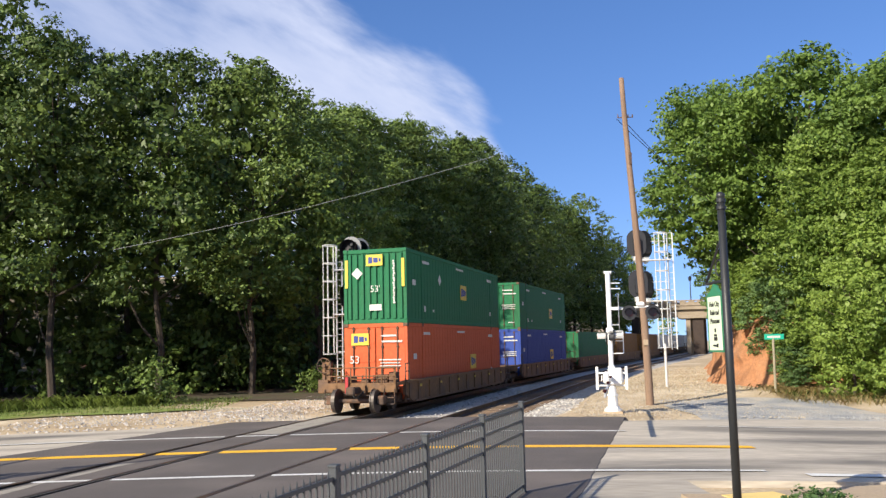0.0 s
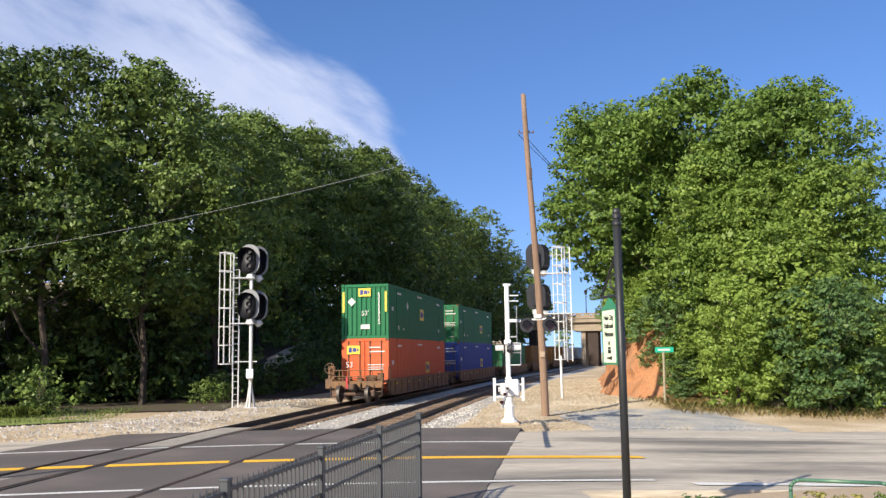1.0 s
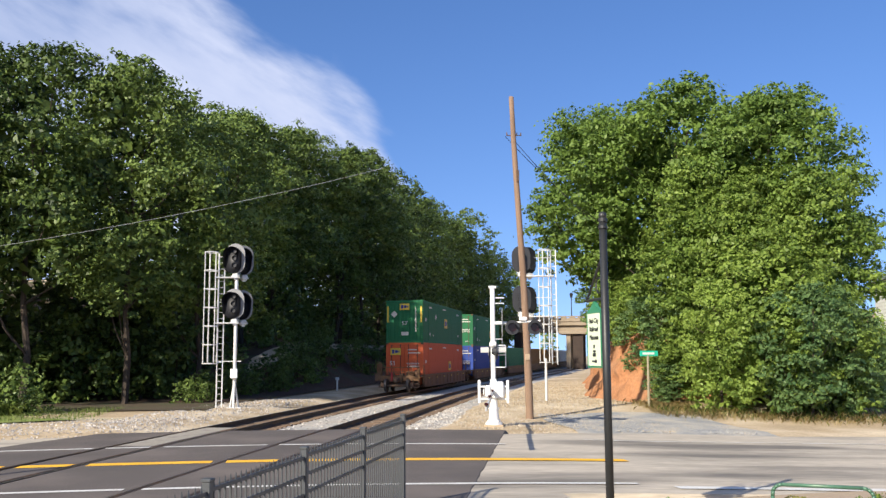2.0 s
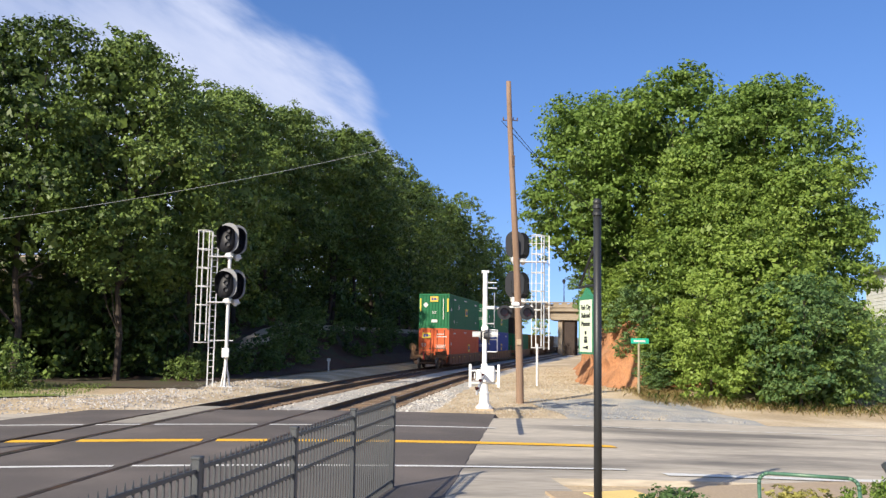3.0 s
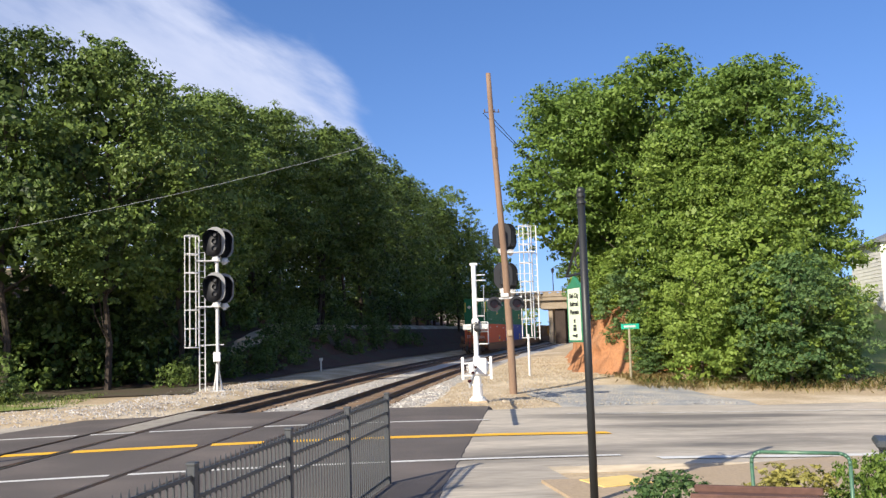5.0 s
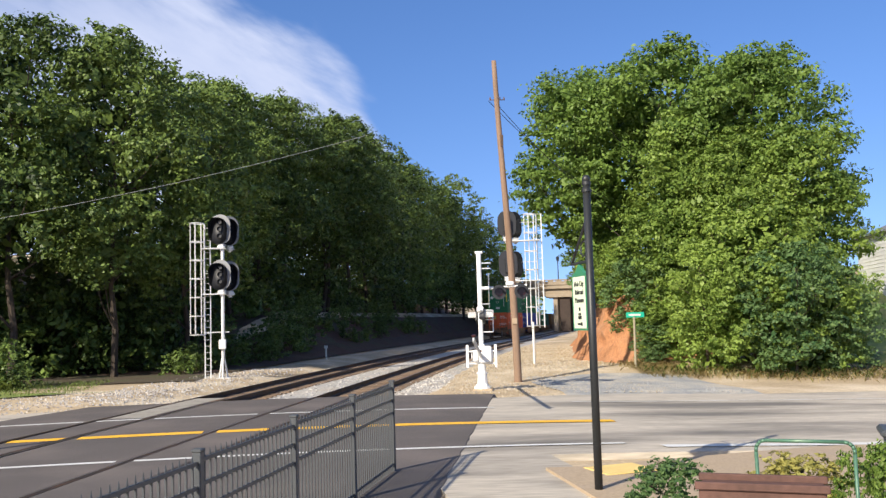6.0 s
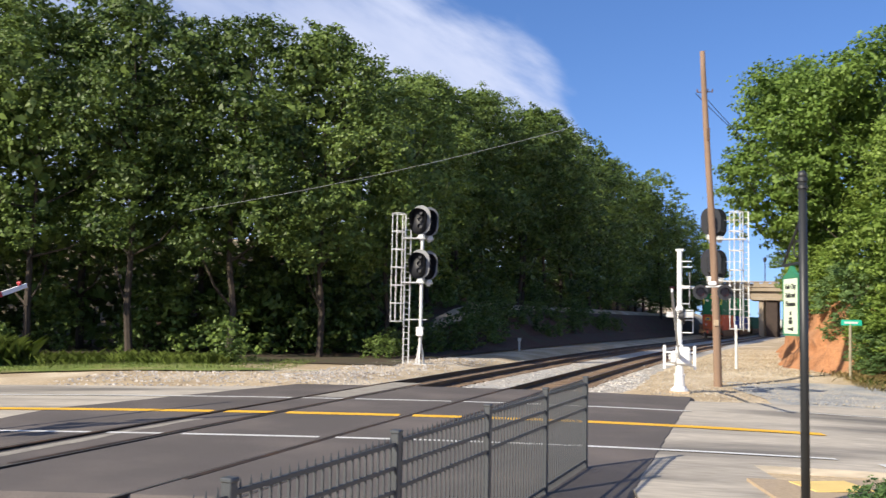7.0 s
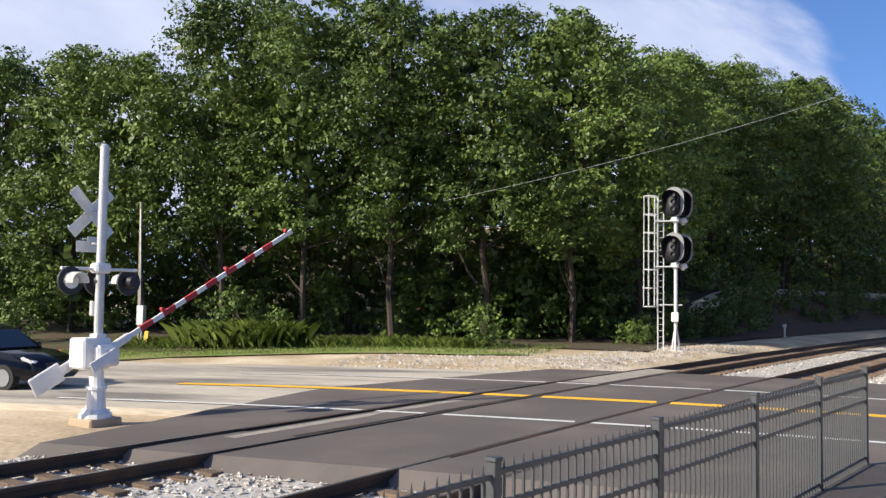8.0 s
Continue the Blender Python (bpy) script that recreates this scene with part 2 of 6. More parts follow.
M = dict(
    dirt=mat("sandy_dirt", (0.48, 0.37, 0.235), 0.95, grain=9, patch=0.3, vary=0.34, bump=0.6, second=(0.56, 0.47, 0.34)),
    asphalt=mat("new_asphalt", (0.122, 0.107, 0.099), 0.85, grain=60, patch=0.35, vary=0.22, bump=0.35, second=(0.15, 0.128, 0.115), spec=0.3),
    oldroad=mat("worn_pale_road", (0.52, 0.465, 0.385), 0.9, grain=18, patch=0.9, vary=0.3, bump=0.3, second=(0.16, 0.148, 0.132), spec=0.25, streak=(0.11, 0.5, 1)),
    white=mat("road_paint_white", (0.72, 0.72, 0.70), 0.7, grain=22, patch=2, vary=0.2, bump=0.15, second=(0.55, 0.54, 0.5)),
    yellow=mat("road_paint_yellow", (0.85, 0.47, 0.035), 0.7, grain=22, patch=2, vary=0.2, bump=0.15),
    kerb=mat("tan_concrete", (0.43, 0.33, 0.22), 0.9, grain=20, patch=1, vary=0.2, second=(0.36, 0.28, 0.20)),
    pad=mat("yellow_tactile", (0.75, 0.55, 0.20), 0.8, vary=0.15),
    rail=mat("rail_steel", (0.055, 0.04, 0.032), 0.6, 0.35, grain=30, vary=0.3, second=(0.10, 0.055, 0.03)),
    railtop=mat("rail_head", (0.30, 0.28, 0.26), 0.35, 0.8, vary=0.2),
    tie=mat("weathered_tie", (0.17, 0.115, 0.075), 0.95, grain=25, patch=3, vary=0.35, bump=0.6, second=(0.11, 0.08, 0.06), streak=(1, 6, 6), vmul=0.2),
    ballast=mat("ballast", (0.46, 0.445, 0.42), 0.95, grain=12, patch=0.6, vary=0.5, bump=1.0, second=(0.36, 0.32, 0.27)),
    gravel=mat("blue_grey_gravel", (0.33, 0.335, 0.33), 0.95, grain=18, patch=0.7, vary=0.4, bump=0.9, second=(0.40, 0.36, 0.30)),
    clay=mat("red_clay", (0.40, 0.185, 0.085), 0.95, grain=9, patch=1.1, vary=0.4, bump=0.9, second=(0.27, 0.14, 0.075), streak=(2.0, 2.0, 0.7)),
    bark=mat("bark", (0.055, 0.042, 0.032), 0.95, grain=14, patch=2, vary=0.4, bump=0.8, streak=(3, 3, 0.6)),
    pole=mat("pole_wood", (0.25, 0.165, 0.112), 0.85, grain=25, patch=1.2, vary=0.35, bump=0.4, second=(0.16, 0.10, 0.066), streak=(5, 5, 0.35)),
    post=mat("grey_post_wood", (0.28, 0.25, 0.17), 0.85, grain=25, vary=0.25),
    blackpaint=mat("black_paint", (0.02, 0.022, 0.024), 0.45, grain=60, vary=0.25, bump=0.1),
    fence=mat("dark_powder_coat", (0.06, 0.066, 0.072), 0.45, grain=50, vary=0.2, bump=0.1),
    whitepaint=mat("white_enamel", (0.80, 0.80, 0.79), 0.45, grain=30, patch=2.5, vary=0.1, bump=0.08, second=(0.70, 0.70, 0.68)),
    galv=mat("galvanised", (0.55, 0.56, 0.56), 0.45, 0.55, grain=40, patch=5, vary=0.18, bump=0.06),
    alu=mat("pale_metal", (0.66, 0.66, 0.65), 0.5, 0.3, grain=40, vary=0.15, bump=0.06),
    hood=mat("signal_grey", (0.22, 0.225, 0.235), 0.6, grain=30, vary=0.15, bump=0.05),
    signblack=mat("signal_black", (0.014, 0.015, 0.02), 0.5, grain=30, vary=0.2, bump=0.05),
    lens=mat("dark_red_lens", (0.035, 0.008, 0.008), 0.2, grain=20, vary=0.1, bump=0),
    glassy=mat("pale_lens", (0.75, 0.76, 0.75), 0.25, grain=20, vary=0.08, bump=0),
    red=mat("red_band", (0.42, 0.025, 0.03), 0.5, grain=40, vary=0.15, bump=0.05),
    gr_box=mat("green_container", (0.022, 0.155, 0.068), 0.72, spec=0.22, grain=9, patch=0.7, vary=0.16, bump=0.06, second=(0.028, 0.135, 0.06)),
    or_box=mat("orange_container", (0.58, 0.12, 0.045), 0.72, spec=0.22, grain=9, patch=0.7, vary=0.16, bump=0.06, second=(0.52, 0.115, 0.05)),
    bl_box=mat("blue_container", (0.04, 0.075, 0.30), 0.72, spec=0.22, grain=9, patch=0.7, vary=0.16, bump=0.06),
    wh_box=mat("white_container", (0.62, 0.62, 0.58), 0.72, spec=0.22, grain=9, patch=0.7, vary=0.12, bump=0.06),
    br_box=mat("brown_container", (0.20, 0.10, 0.03), 0.72, spec=0.22, grain=9, patch=0.7, vary=0.2, bump=0.06),
    car=mat("car_oxide", (0.20, 0.105, 0.045), 0.75, grain=8, patch=1.3, vary=0.35, bump=0.2, second=(0.11, 0.065, 0.04)),
    under=mat("grimy_steel", (0.075, 0.05, 0.036), 0.8, grain=12, patch=2, vary=0.4, bump=0.2, second=(0.13, 0.07, 0.04)),
    wheel=mat("wheel_steel", (0.10, 0.085, 0.075), 0.5, 0.5, grain=20, vary=0.3),
    decal=mat("white_decal", (0.58, 0.58, 0.54), 0.6, grain=30, vary=0.15, bump=0),
    ydecal=mat("yellow_decal", (0.62, 0.46, 0.05), 0.6, grain=30, vary=0.1, bump=0),
    bdecal=mat("blue_decal", (0.02, 0.04, 0.22), 0.6, grain=30, vary=0.1, bump=0),
    concrete=mat("bridge_concrete", (0.29, 0.235, 0.17), 0.9, grain=6, patch=0.4, vary=0.25, second=(0.30, 0.25, 0.19)),
    # dark brown steel, deepened further for the shade below the deck
    pier=mat("pier_steel_in_shade", (0.04, 0.026, 0.02), 0.8, grain=6, vary=0.3),
    signcream=mat("cream_sign", (0.66, 0.74, 0.56), 0.55, grain=20, vary=0.08, bump=0.03),
    signgreen=mat("green_sign", (0.04, 0.21, 0.115), 0.5, grain=20, vary=0.1, bump=0.03),
    teal=mat("street_sign_teal", (0.02, 0.42, 0.27), 0.4, grain=20, vary=0.1, bump=0.03),
    hoop=mat("green_rail_paint", (0.075, 0.17, 0.11), 0.4, 0.1, grain=30, vary=0.25, bump=0.08, second=(0.14, 0.2, 0.14)),
    planter=mat("brown_planter", (0.11, 0.055, 0.042), 0.8, grain=14, vary=0.3, bump=0.3),
    wire=mat("pale_wire", (0.35, 0.36, 0.36), 0.5, 0.4, vary=0.1, bump=0),
    carpaint=mat("black_car_paint", (0.008, 0.01, 0.016), 0.15, 0.2, vary=0.1, bump=0),
    redpaint=mat("red_car_paint", (0.5, 0.02, 0.02), 0.2, 0.1, vary=0.1, bump=0),
    conepaint=mat("orange_plastic", (0.75, 0.16, 0.03), 0.5, grain=30, vary=0.12, bump=0.03),
    glass=mat("dark_glass", (0.02, 0.025, 0.03), 0.06, 0.0, vary=0.1, bump=0),
    tyre=mat("tyre", (0.02, 0.02, 0.02), 0.85, vary=0.2),
    stucco=mat("white_wall", (0.70, 0.69, 0.66), 0.85, grain=10, vary=0.1),
    roofing=mat("grey_roof", (0.16, 0.17, 0.19), 0.8, grain=10, vary=0.2),
    # left wood's leaves: colour darkened to stand for its shaded side
    leaf=leaf_mat("leaf_dark_for_shade", (0.016, 0.038, 0.008), (0.155, 0.225, 0.05), 0.14),
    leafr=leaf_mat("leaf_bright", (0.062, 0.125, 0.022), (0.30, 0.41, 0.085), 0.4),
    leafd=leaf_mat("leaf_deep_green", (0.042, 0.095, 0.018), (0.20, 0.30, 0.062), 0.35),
    leafb=leaf_mat("leaf_blue_green", (0.045, 0.105, 0.036), (0.19, 0.29, 0.10), 0.35),
    leafy=leaf_mat("leaf_yellow", (0.18, 0.19, 0.04), (0.44, 0.40, 0.12), 0.35),
    grass=leaf_mat("grass_blade", (0.05, 0.09, 0.02), (0.22, 0.29, 0.07), 0.3),
    dry=leaf_mat("dry_grass", (0.34, 0.26, 0.11), (0.56, 0.46, 0.22), 0.3),
    litter=mat("leaf_litter", (0.085, 0.06, 0.035), 0.95, grain=9, patch=0.6, vary=0.45, bump=0.8, second=(0.05, 0.06, 0.02)),
    # clay and litter with the trees' shade put into the colour
    shadedclay=mat("shaded_clay_and_litter", (0.085, 0.04, 0.024), 0.95, grain=5, patch=0.6, vary=0.45, bump=0.9, second=(0.05, 0.045, 0.02)),
    lawn=mat("lawn", (0.19, 0.25, 0.05), 0.95, grain=9, patch=0.5, vary=0.35, bump=0.8, second=(0.22, 0.20, 0.08)),
)


# ---- building blocks ----
def box(bm, c, s, m=None, bevel=0.0):
    """A box with centre c and full size s; m turns it first."""
    g = bmesh.ops.create_cube(bm, size=1)["verts"]
    bmesh.ops.scale(bm, vec=s, verts=g)
    if bevel:
        es = list({e for v in g for e in v.link_edges})
        g = list({v for f in bmesh.ops.bevel(bm, geom=es, offset=bevel, segments=1, affect="EDGES")["faces"] for v in f.verts} | {v for v in g if v.is_valid})
    bmesh.ops.transform(bm, matrix=Matrix.Translation(c) @ (m or Matrix()), verts=g)
    return g


def rod(bm, a, b, r, r2=None, n=10, cap=True):
    a, b = Vector(a), Vector(b)
    q = (b - a).to_track_quat("Z", "Y").to_matrix().to_4x4()
    g = bmesh.ops.create_cone(bm, cap_ends=cap, segments=n, radius1=r, radius2=r if r2 is None else r2, depth=(b - a).length)["verts"]
    bmesh.ops.transform(bm, matrix=Matrix.Translation((a + b) / 2) @ q, verts=g)
    return g


def ring(bm, c, normal, r, thick, n=24, k=6):
    q = Vector(normal).to_track_quat("Z", "Y").to_matrix().to_4x4()
    vs = []
    for i in range(n):
        a = 2 * math.pi * i / n
        vs.append([bm.verts.new(Matrix.Translation(c) @ q @ Vector(((r + thick * math.cos(b)) * math.cos(a), (r + thick * math.cos(b)) * math.sin(a), thick * math.sin(b)))) for b in (2 * math.pi * j / k for j in range(k))])
    for i in range(n):
        for j in range(k):
            bm.faces.new((vs[i][j], vs[(i + 1) % n][j], vs[(i + 1) % n][(j + 1) % k], vs[i][(j + 1) % k]))


def slab(bm, outline, d, m=None):
    """An outline in x and z, d thick along y."""
    a = [bm.verts.new((x, -d / 2, z)) for x, z in outline]
    b = [bm.verts.new((x, d / 2, z)) for x, z in outline]
    bm.faces.new(a)
    bm.faces.new(b[::-1])
    for i in range(len(a)):
        j = (i + 1) % len(a)
        bm.faces.new((a[j], a[i], b[i], b[j]))
    if m:
        bmesh.ops.transform(bm, matrix=m, verts=a + b)


def mesh_of(name, bm, material, smooth=False):
    me = bpy.data.meshes.new(name)
    bmesh.ops.recalc_face_normals(bm, faces=bm.faces)
    bm.to_mesh(me)
    bm.free()
    me.materials.append(material)
    if smooth:
        me.polygons.foreach_set("use_smooth", [True] * len(me.polygons))
    return me


def part(name, bm, material, parent, label="", smooth=False):
    ob = new(name, mesh_of(name, bm, material, smooth))
    ob.parent = parent
    return tagged(ob, label)


def share(name, me, parent, m):
    """One more piece on a mesh that others use too."""
    ob = new(name, me)
    ob.parent = parent
    ob.matrix_basis = m
    return ob


def thing(name, m, label, category, group="", kind=""):
    ob = new(name)
    ob.empty_display_size = 0.2
    ob.matrix_basis = m
    return tagged(ob, label, category, group, kind)


def grid_mesh(name, xs, ys, zf, material, smooth=True):
    nx, ny = len(xs), len(ys)
    vs = [(x, y, zf(x, y)) for y in ys for x in xs]
    fs = [(j * nx + i, j * nx + i + 1, (j + 1) * nx + i + 1, (j + 1) * nx + i) for j in range(ny - 1) for i in range(nx - 1)]
    me = bpy.data.meshes.new(name)
    me.from_pydata(vs, [], fs)
    me.materials.append(material)
    me.polygons.foreach_set("use_smooth", [smooth] * len(me.polygons))
    return new(name, me)


def fast_mesh(name, verts, faces_n, material):
    """verts: (count, k, 3) array of separate k-cornered faces."""
    c, k = verts.shape[:2]
    me = bpy.data.meshes.new(name)
    me.vertices.add(c * k)
    me.vertices.foreach_set("co", verts.reshape(-1).astype(np.float32))
    me.loops.add(c * k)
    me.loops.foreach_set("vertex_index", np.arange(c * k, dtype=np.int32))
    me.polygons.add(c)
    me.polygons.foreach_set("loop_start", np.arange(0, c * k, k, dtype=np.int32))
    me.polygons.foreach_set("loop_total", np.full(c, k, dtype=np.int32))
    me.materials.append(material)
    me.update(calc_edges=True)
    return me


# ---- the lie of the land ----
KAPPA = radians(0.07)
H33 = radians(16.05)


def track(s, off=0.0):
    """Place and heading (radians) of the curving line at s metres, off metres to the right of the far track."""
    if s > 95:
        x, y, h = track(95, off)
        return x + (s - 95) * math.sin(h), y + (s - 95) * math.cos(h), h
    h = H33 + KAPPA * (s - 33)
    x = -2.28 - (math.cos(h) - math.cos(H33)) / KAPPA
    y = 34.46 + (math.sin(h) - math.sin(H33)) / KAPPA
    return x + off * math.cos(h), y - off * math.sin(h), h


def ground_z(x, y):
    """The crossing is a low hump: the road falls away to both sides."""
    if x > -2:
        z = -0.0019 * min(x + 2, 12) ** 2 - 0.03 * max(0, x - 10)
    else:
        z = -0.001 * min(-2 - x, 14) ** 2 - 0.02 * max(0, -16 - x)
    f = min(1, max(0, (45 - y) / 11))
    return max(z, -0.6) * f * f * (3 - 2 * f)


SPACING = 4.35
# ---- ground, road, tracks ----
def smooth(v, a, b):
    f = min(1, max(0, (v - a) / (b - a)))
    return f * f * (3 - 2 * f)


def rel(x, y):
    """s and offset of a place from the far track."""
    s = 33 + (x + 2.28) * 0.276 + (y - 34.46) * 0.961
    for _ in range(3):
        tx, ty, h = track(s)
        s += (x - tx) * math.sin(h) + (y - ty) * math.cos(h)
    tx, ty, h = track(s)
    return s, (x - tx) * math.cos(h) - (y - ty) * math.sin(h)


def base_z(x, y):
    z = ground_z(x, y) - 0.05
    if -60 < x < 120 and -15 < y < 260:
        s, o = rel(x, y)
        z -= 0.24 * smooth(o, -3.4, -2.0) * (1 - smooth(o, SPACING + 2.0, SPACING + 3.4))
        z += (3.6 * smooth(-o, 6.5, 12) + 6.0 * smooth(-o, 17, 30)) * smooth(s, 48, 75)
        z += 4.5 * smooth(o, 15, 20) * smooth(s, 62, 85)
        z += 0.035 * (noise.noise((x * 0.35, y * 0.35, 0.3)) + 0.4 * noise.noise((x, y, 2.0))) * (1 - smooth(o, -3.5, -2.5) * (1 - smooth(o, SPACING + 2.4, SPACING + 3)) * 0.6)
        if 13 < y < 31:
            z -= 0.08
    return z


XS = [-1500, -600, -250, -130, -90] + [-60 + 0.9 * i for i in range(134)] + [75, 90, 130, 250, 600, 1500]
YS = [-600, -150, -40] + [-15 + 0.9 * i for i in range(134)] + [107 + 3 * i for i in range(32)] + [230, 300, 600, 1500]
ground = tagged(grid_mesh("ground", XS, YS, base_z, M["dirt"]), "sandy tan dirt ground beside the crossing", "ground", kind="structure")


def strip(name, pts_l, pts_r, zf, material, lift, label, category, rows=6, thick=0.0, splay=0.0):
    """A sheet between two lines of the same number of places, following the land."""
    bm = bmesh.new()
    lines = []
    for (ax, ay), (bx, by) in zip(pts_l, pts_r):
        lines.append([bm.verts.new((x, y, zf(x, y) + lift)) for x, y in ((ax + (bx - ax) * k / rows, ay + (by - ay) * k / rows) for k in range(rows + 1))])
    for a, b in zip(lines, lines[1:]):
        for k in range(rows):
            bm.faces.new((a[k], a[k + 1], b[k + 1], b[k]))
    if thick:
        edge = [e for e in bm.edges if e.is_boundary]
        g = bmesh.ops.extrude_edge_only(bm, edges=edge)["geom"]
        low = [v for v in g if isinstance(v, bmesh.types.BMVert)]
        bmesh.ops.translate(bm, vec=(0, 0, -thick), verts=low)
        if splay:
            for v in low:
                d = Vector((v.co.x + 3, v.co.y - 20, 0)).normalized()
                v.co += d * (splay + 0.12 * noise.noise((v.co.x * 1.5, v.co.y * 1.5, 0)))
    return tagged(new(name, mesh_of(name, bm, material)), label, category, kind="structure")


RX = [-60, -45, -35] + [-28 + 2.0 * i for i in range(31)] + [40, 52, 70]
strip("road", [(x, 15.9) for x in RX], [(x, 28.6 + 0.25 * math.sin(x * 0.7) + (0.9 * smooth(x, 6, 9))) for x in RX], ground_z, M["oldroad"], 0.0, "worn pale grey road with dark tyre streaks", "road", rows=12, thick=0.15)


def patch_edges(y):
    l = -11.0 if y < 21 else -11.0 + (y - 21) * 0.47
    r = 1.95 + (y - 13.2) * 0.258
    return l + 0.12 * noise.noise((0, y * 0.9, 5)), r + 0.05 * noise.noise((3, y * 1.3, 5))


PY = [11.4 + 0.46 * i for i in range(41)]
strip("asphalt_crossing", [(patch_edges(y)[0], y) for y in PY], [(patch_edges(y)[1], y) for y in PY], ground_z, M["asphalt"], 0.012, "dark new asphalt laid over the rail crossing", "road", rows=24, thick=0.3, splay=0.45)
GAPS = [-0.7175, 0.7175, SPACING - 0.7175, SPACING + 0.7175]


def painted(name, y0, w, x0, x1, m, label):
    """A painted line along the road, broken where it meets the rails and worn at its ends."""
    bm = bmesh.new()
    s0, _ = rel(0, y0)
    xr = []
    for o in GAPS:
        s = s0
        for _ in range(4):
            tx, ty, h = track(s, o)
            s += (y0 - ty) / math.cos(h)
        xr.append(track(s, o)[0])
    x = x0
    while x < x1:
        nx = min(x + 0.6, x1)
        for g in xr:
            if x < g - 0.16 < nx:
                nx = g - 0.16
            if g - 0.161 < x + 1e-6 < g + 0.14:
                x, nx = g + 0.16, g + 0.7
        z = [ground_z(v, y0) + 0.0175 for v in (x, nx)]
        q = [bm.verts.new(p) for p in ((x, y0 - w / 2, z[0]), (nx, y0 - w / 2, z[1]), (nx, y0 + w / 2, z[1]), (x, y0 + w / 2, z[0]))]
        bm.faces.new(q)
        x = nx
    return tagged(new(name, mesh_of(name, bm, m)), label, "road marking", kind="structure")


painted("road_line", 17.1, 0.19, -16, 6.2, M["white"], "thin white painted edge line")
painted("road_line", 16.6, 0.34, 6.8, 30, M["white"], "broad faded white edge line")
painted("road_line", 24.9, 0.2, -16, 5.2, M["white"], "thin white painted edge line across the crossing")
painted("road_line", 26.6, 0.12, 8, 34, M["white"], "faded white painted line")
painted("road_line", 21.15, 0.46, -15.5, 7.4, M["yellow"], "double yellow centre line worn into one")

# pavement and kerb on the near side
strip("pavement", [(3.8 + 0.6 * i, 9.0) for i in range(39)], [(3.8 + 0.6 * i, 14.2 + min(2.0, 0.36 * max(0, 0.6 * i - 0.8))) for i in range(39)], ground_z, M["kerb"], 0.05, "tan concrete pavement with a low kerb", "pavement", rows=4, thick=0.14)
strip("concrete_apron", [(1.9 + 0.35 * i, 6.0) for i in range(8)], [(1.9 + 0.35 * i, 15.95) for i in range(8)], ground_z, M["oldroad"], 0.004, "pale worn concrete apron at the road's edge", "pavement", rows=10, thick=0.1)
bm = bmesh.new()
box(bm, (4.9, 13.75, 0.012), (0.9, 0.75, 0.02), pose(0, 0, 0, 0, 0, 12))
tagged(new("tactile_pad", mesh_of("tactile_pad", bm, M["pad"])), "yellow tactile paving pad at the kerb", "paving", kind="structure").location = (0, 0, ground_z(4.9, 13.75) + 0.055)
GR = [(9.0 + 0.5 * i, 30.0 + 0.35 * noise.noise((i * 0.4, 1, 1))) for i in range(16)]
strip("gravel_apron", GR, [(9.2 + 0.5 * i, 36.5 + 3.2 * math.sin(i / 15 * 2.6)) for i in range(16)], base_z, M["gravel"], 0.025, "blue-grey crushed stone beside the road", "gravel", rows=10)

# grassy bank and woodland floor on the far left
strip("verge", [(-62 + 1.6 * i, 27.5 + 9.3 * smooth(-62 + 1.6 * i, -32, -15) + 0.7 * noise.noise((i * 0.5, 0, 7))) for i in range(35)], [(-62 + 1.6 * i, 33.5 + 8 * smooth(-62 + 1.6 * i, -32, -12) - 4.5 * smooth(-62 + 1.6 * i, -16, -8)) for i in range(35)], base_z, M["lawn"], 0.06, "rough grass verge below the trees", "grass")
strip("wood_floor", [(-75 + 2 * i, 33 + 9 * smooth(-75 + 2 * i, -34, -12)) for i in range(36)], [(-75 + 2 * i, 90) for i in range(36)], base_z, M["litter"], 0.05, "dark leaf litter under the trees", "woodland floor", rows=20)
strip("wood_floor", [track(46 + 4 * i, -5.8)[:2] for i in range(36)], [track(46 + 4 * i, -34)[:2] for i in range(36)], base_z, M["shadedclay"], 0.07, "dark leaf litter and bare clay, deepened for shade under the trees", "woodland floor", rows=12)


strip("grass_bank", [(27 + 1.5 * i, 38.5) for i in range(30)], [(27 + 1.5 * i, 84) for i in range(30)], base_z, M["lawn"], 0.06, "sunlit grassy slope beside the trees", "grass", rows=26)


# tracks: ballast, ties, rails
def ballast_z(x, y):
    s, o = rel(x, y)
    return -0.215 + 0.02 * noise.noise((x * 3, y * 3, 0)) - 0.12 * (smooth(-o, 1.6, 3.0) + smooth(o, SPACING + 1.6, SPACING + 3.0))


for a, b in ((-14, 11.2), (29.6, 215)):
    n = max(8, int((b - a) / (1.0 if b < 20 else 2.5)))
    ss = [a + (b - a) * i / n for i in range(n + 1)]
    strip("ballast", [track(s, -2.9)[:2] for s in ss], [track(s, SPACING + 2.9)[:2] for s in ss], ballast_z, M["ballast"], 0.0, "pale grey crushed stone ballast", "ballast", rows=24)

rng = np.random.default_rng(4)
M["dust"] = mat("pale_dust", (0.34, 0.31, 0.26), 0.95, grain=16, patch=1.2, vary=0.3, second=(0.20, 0.18, 0.16))
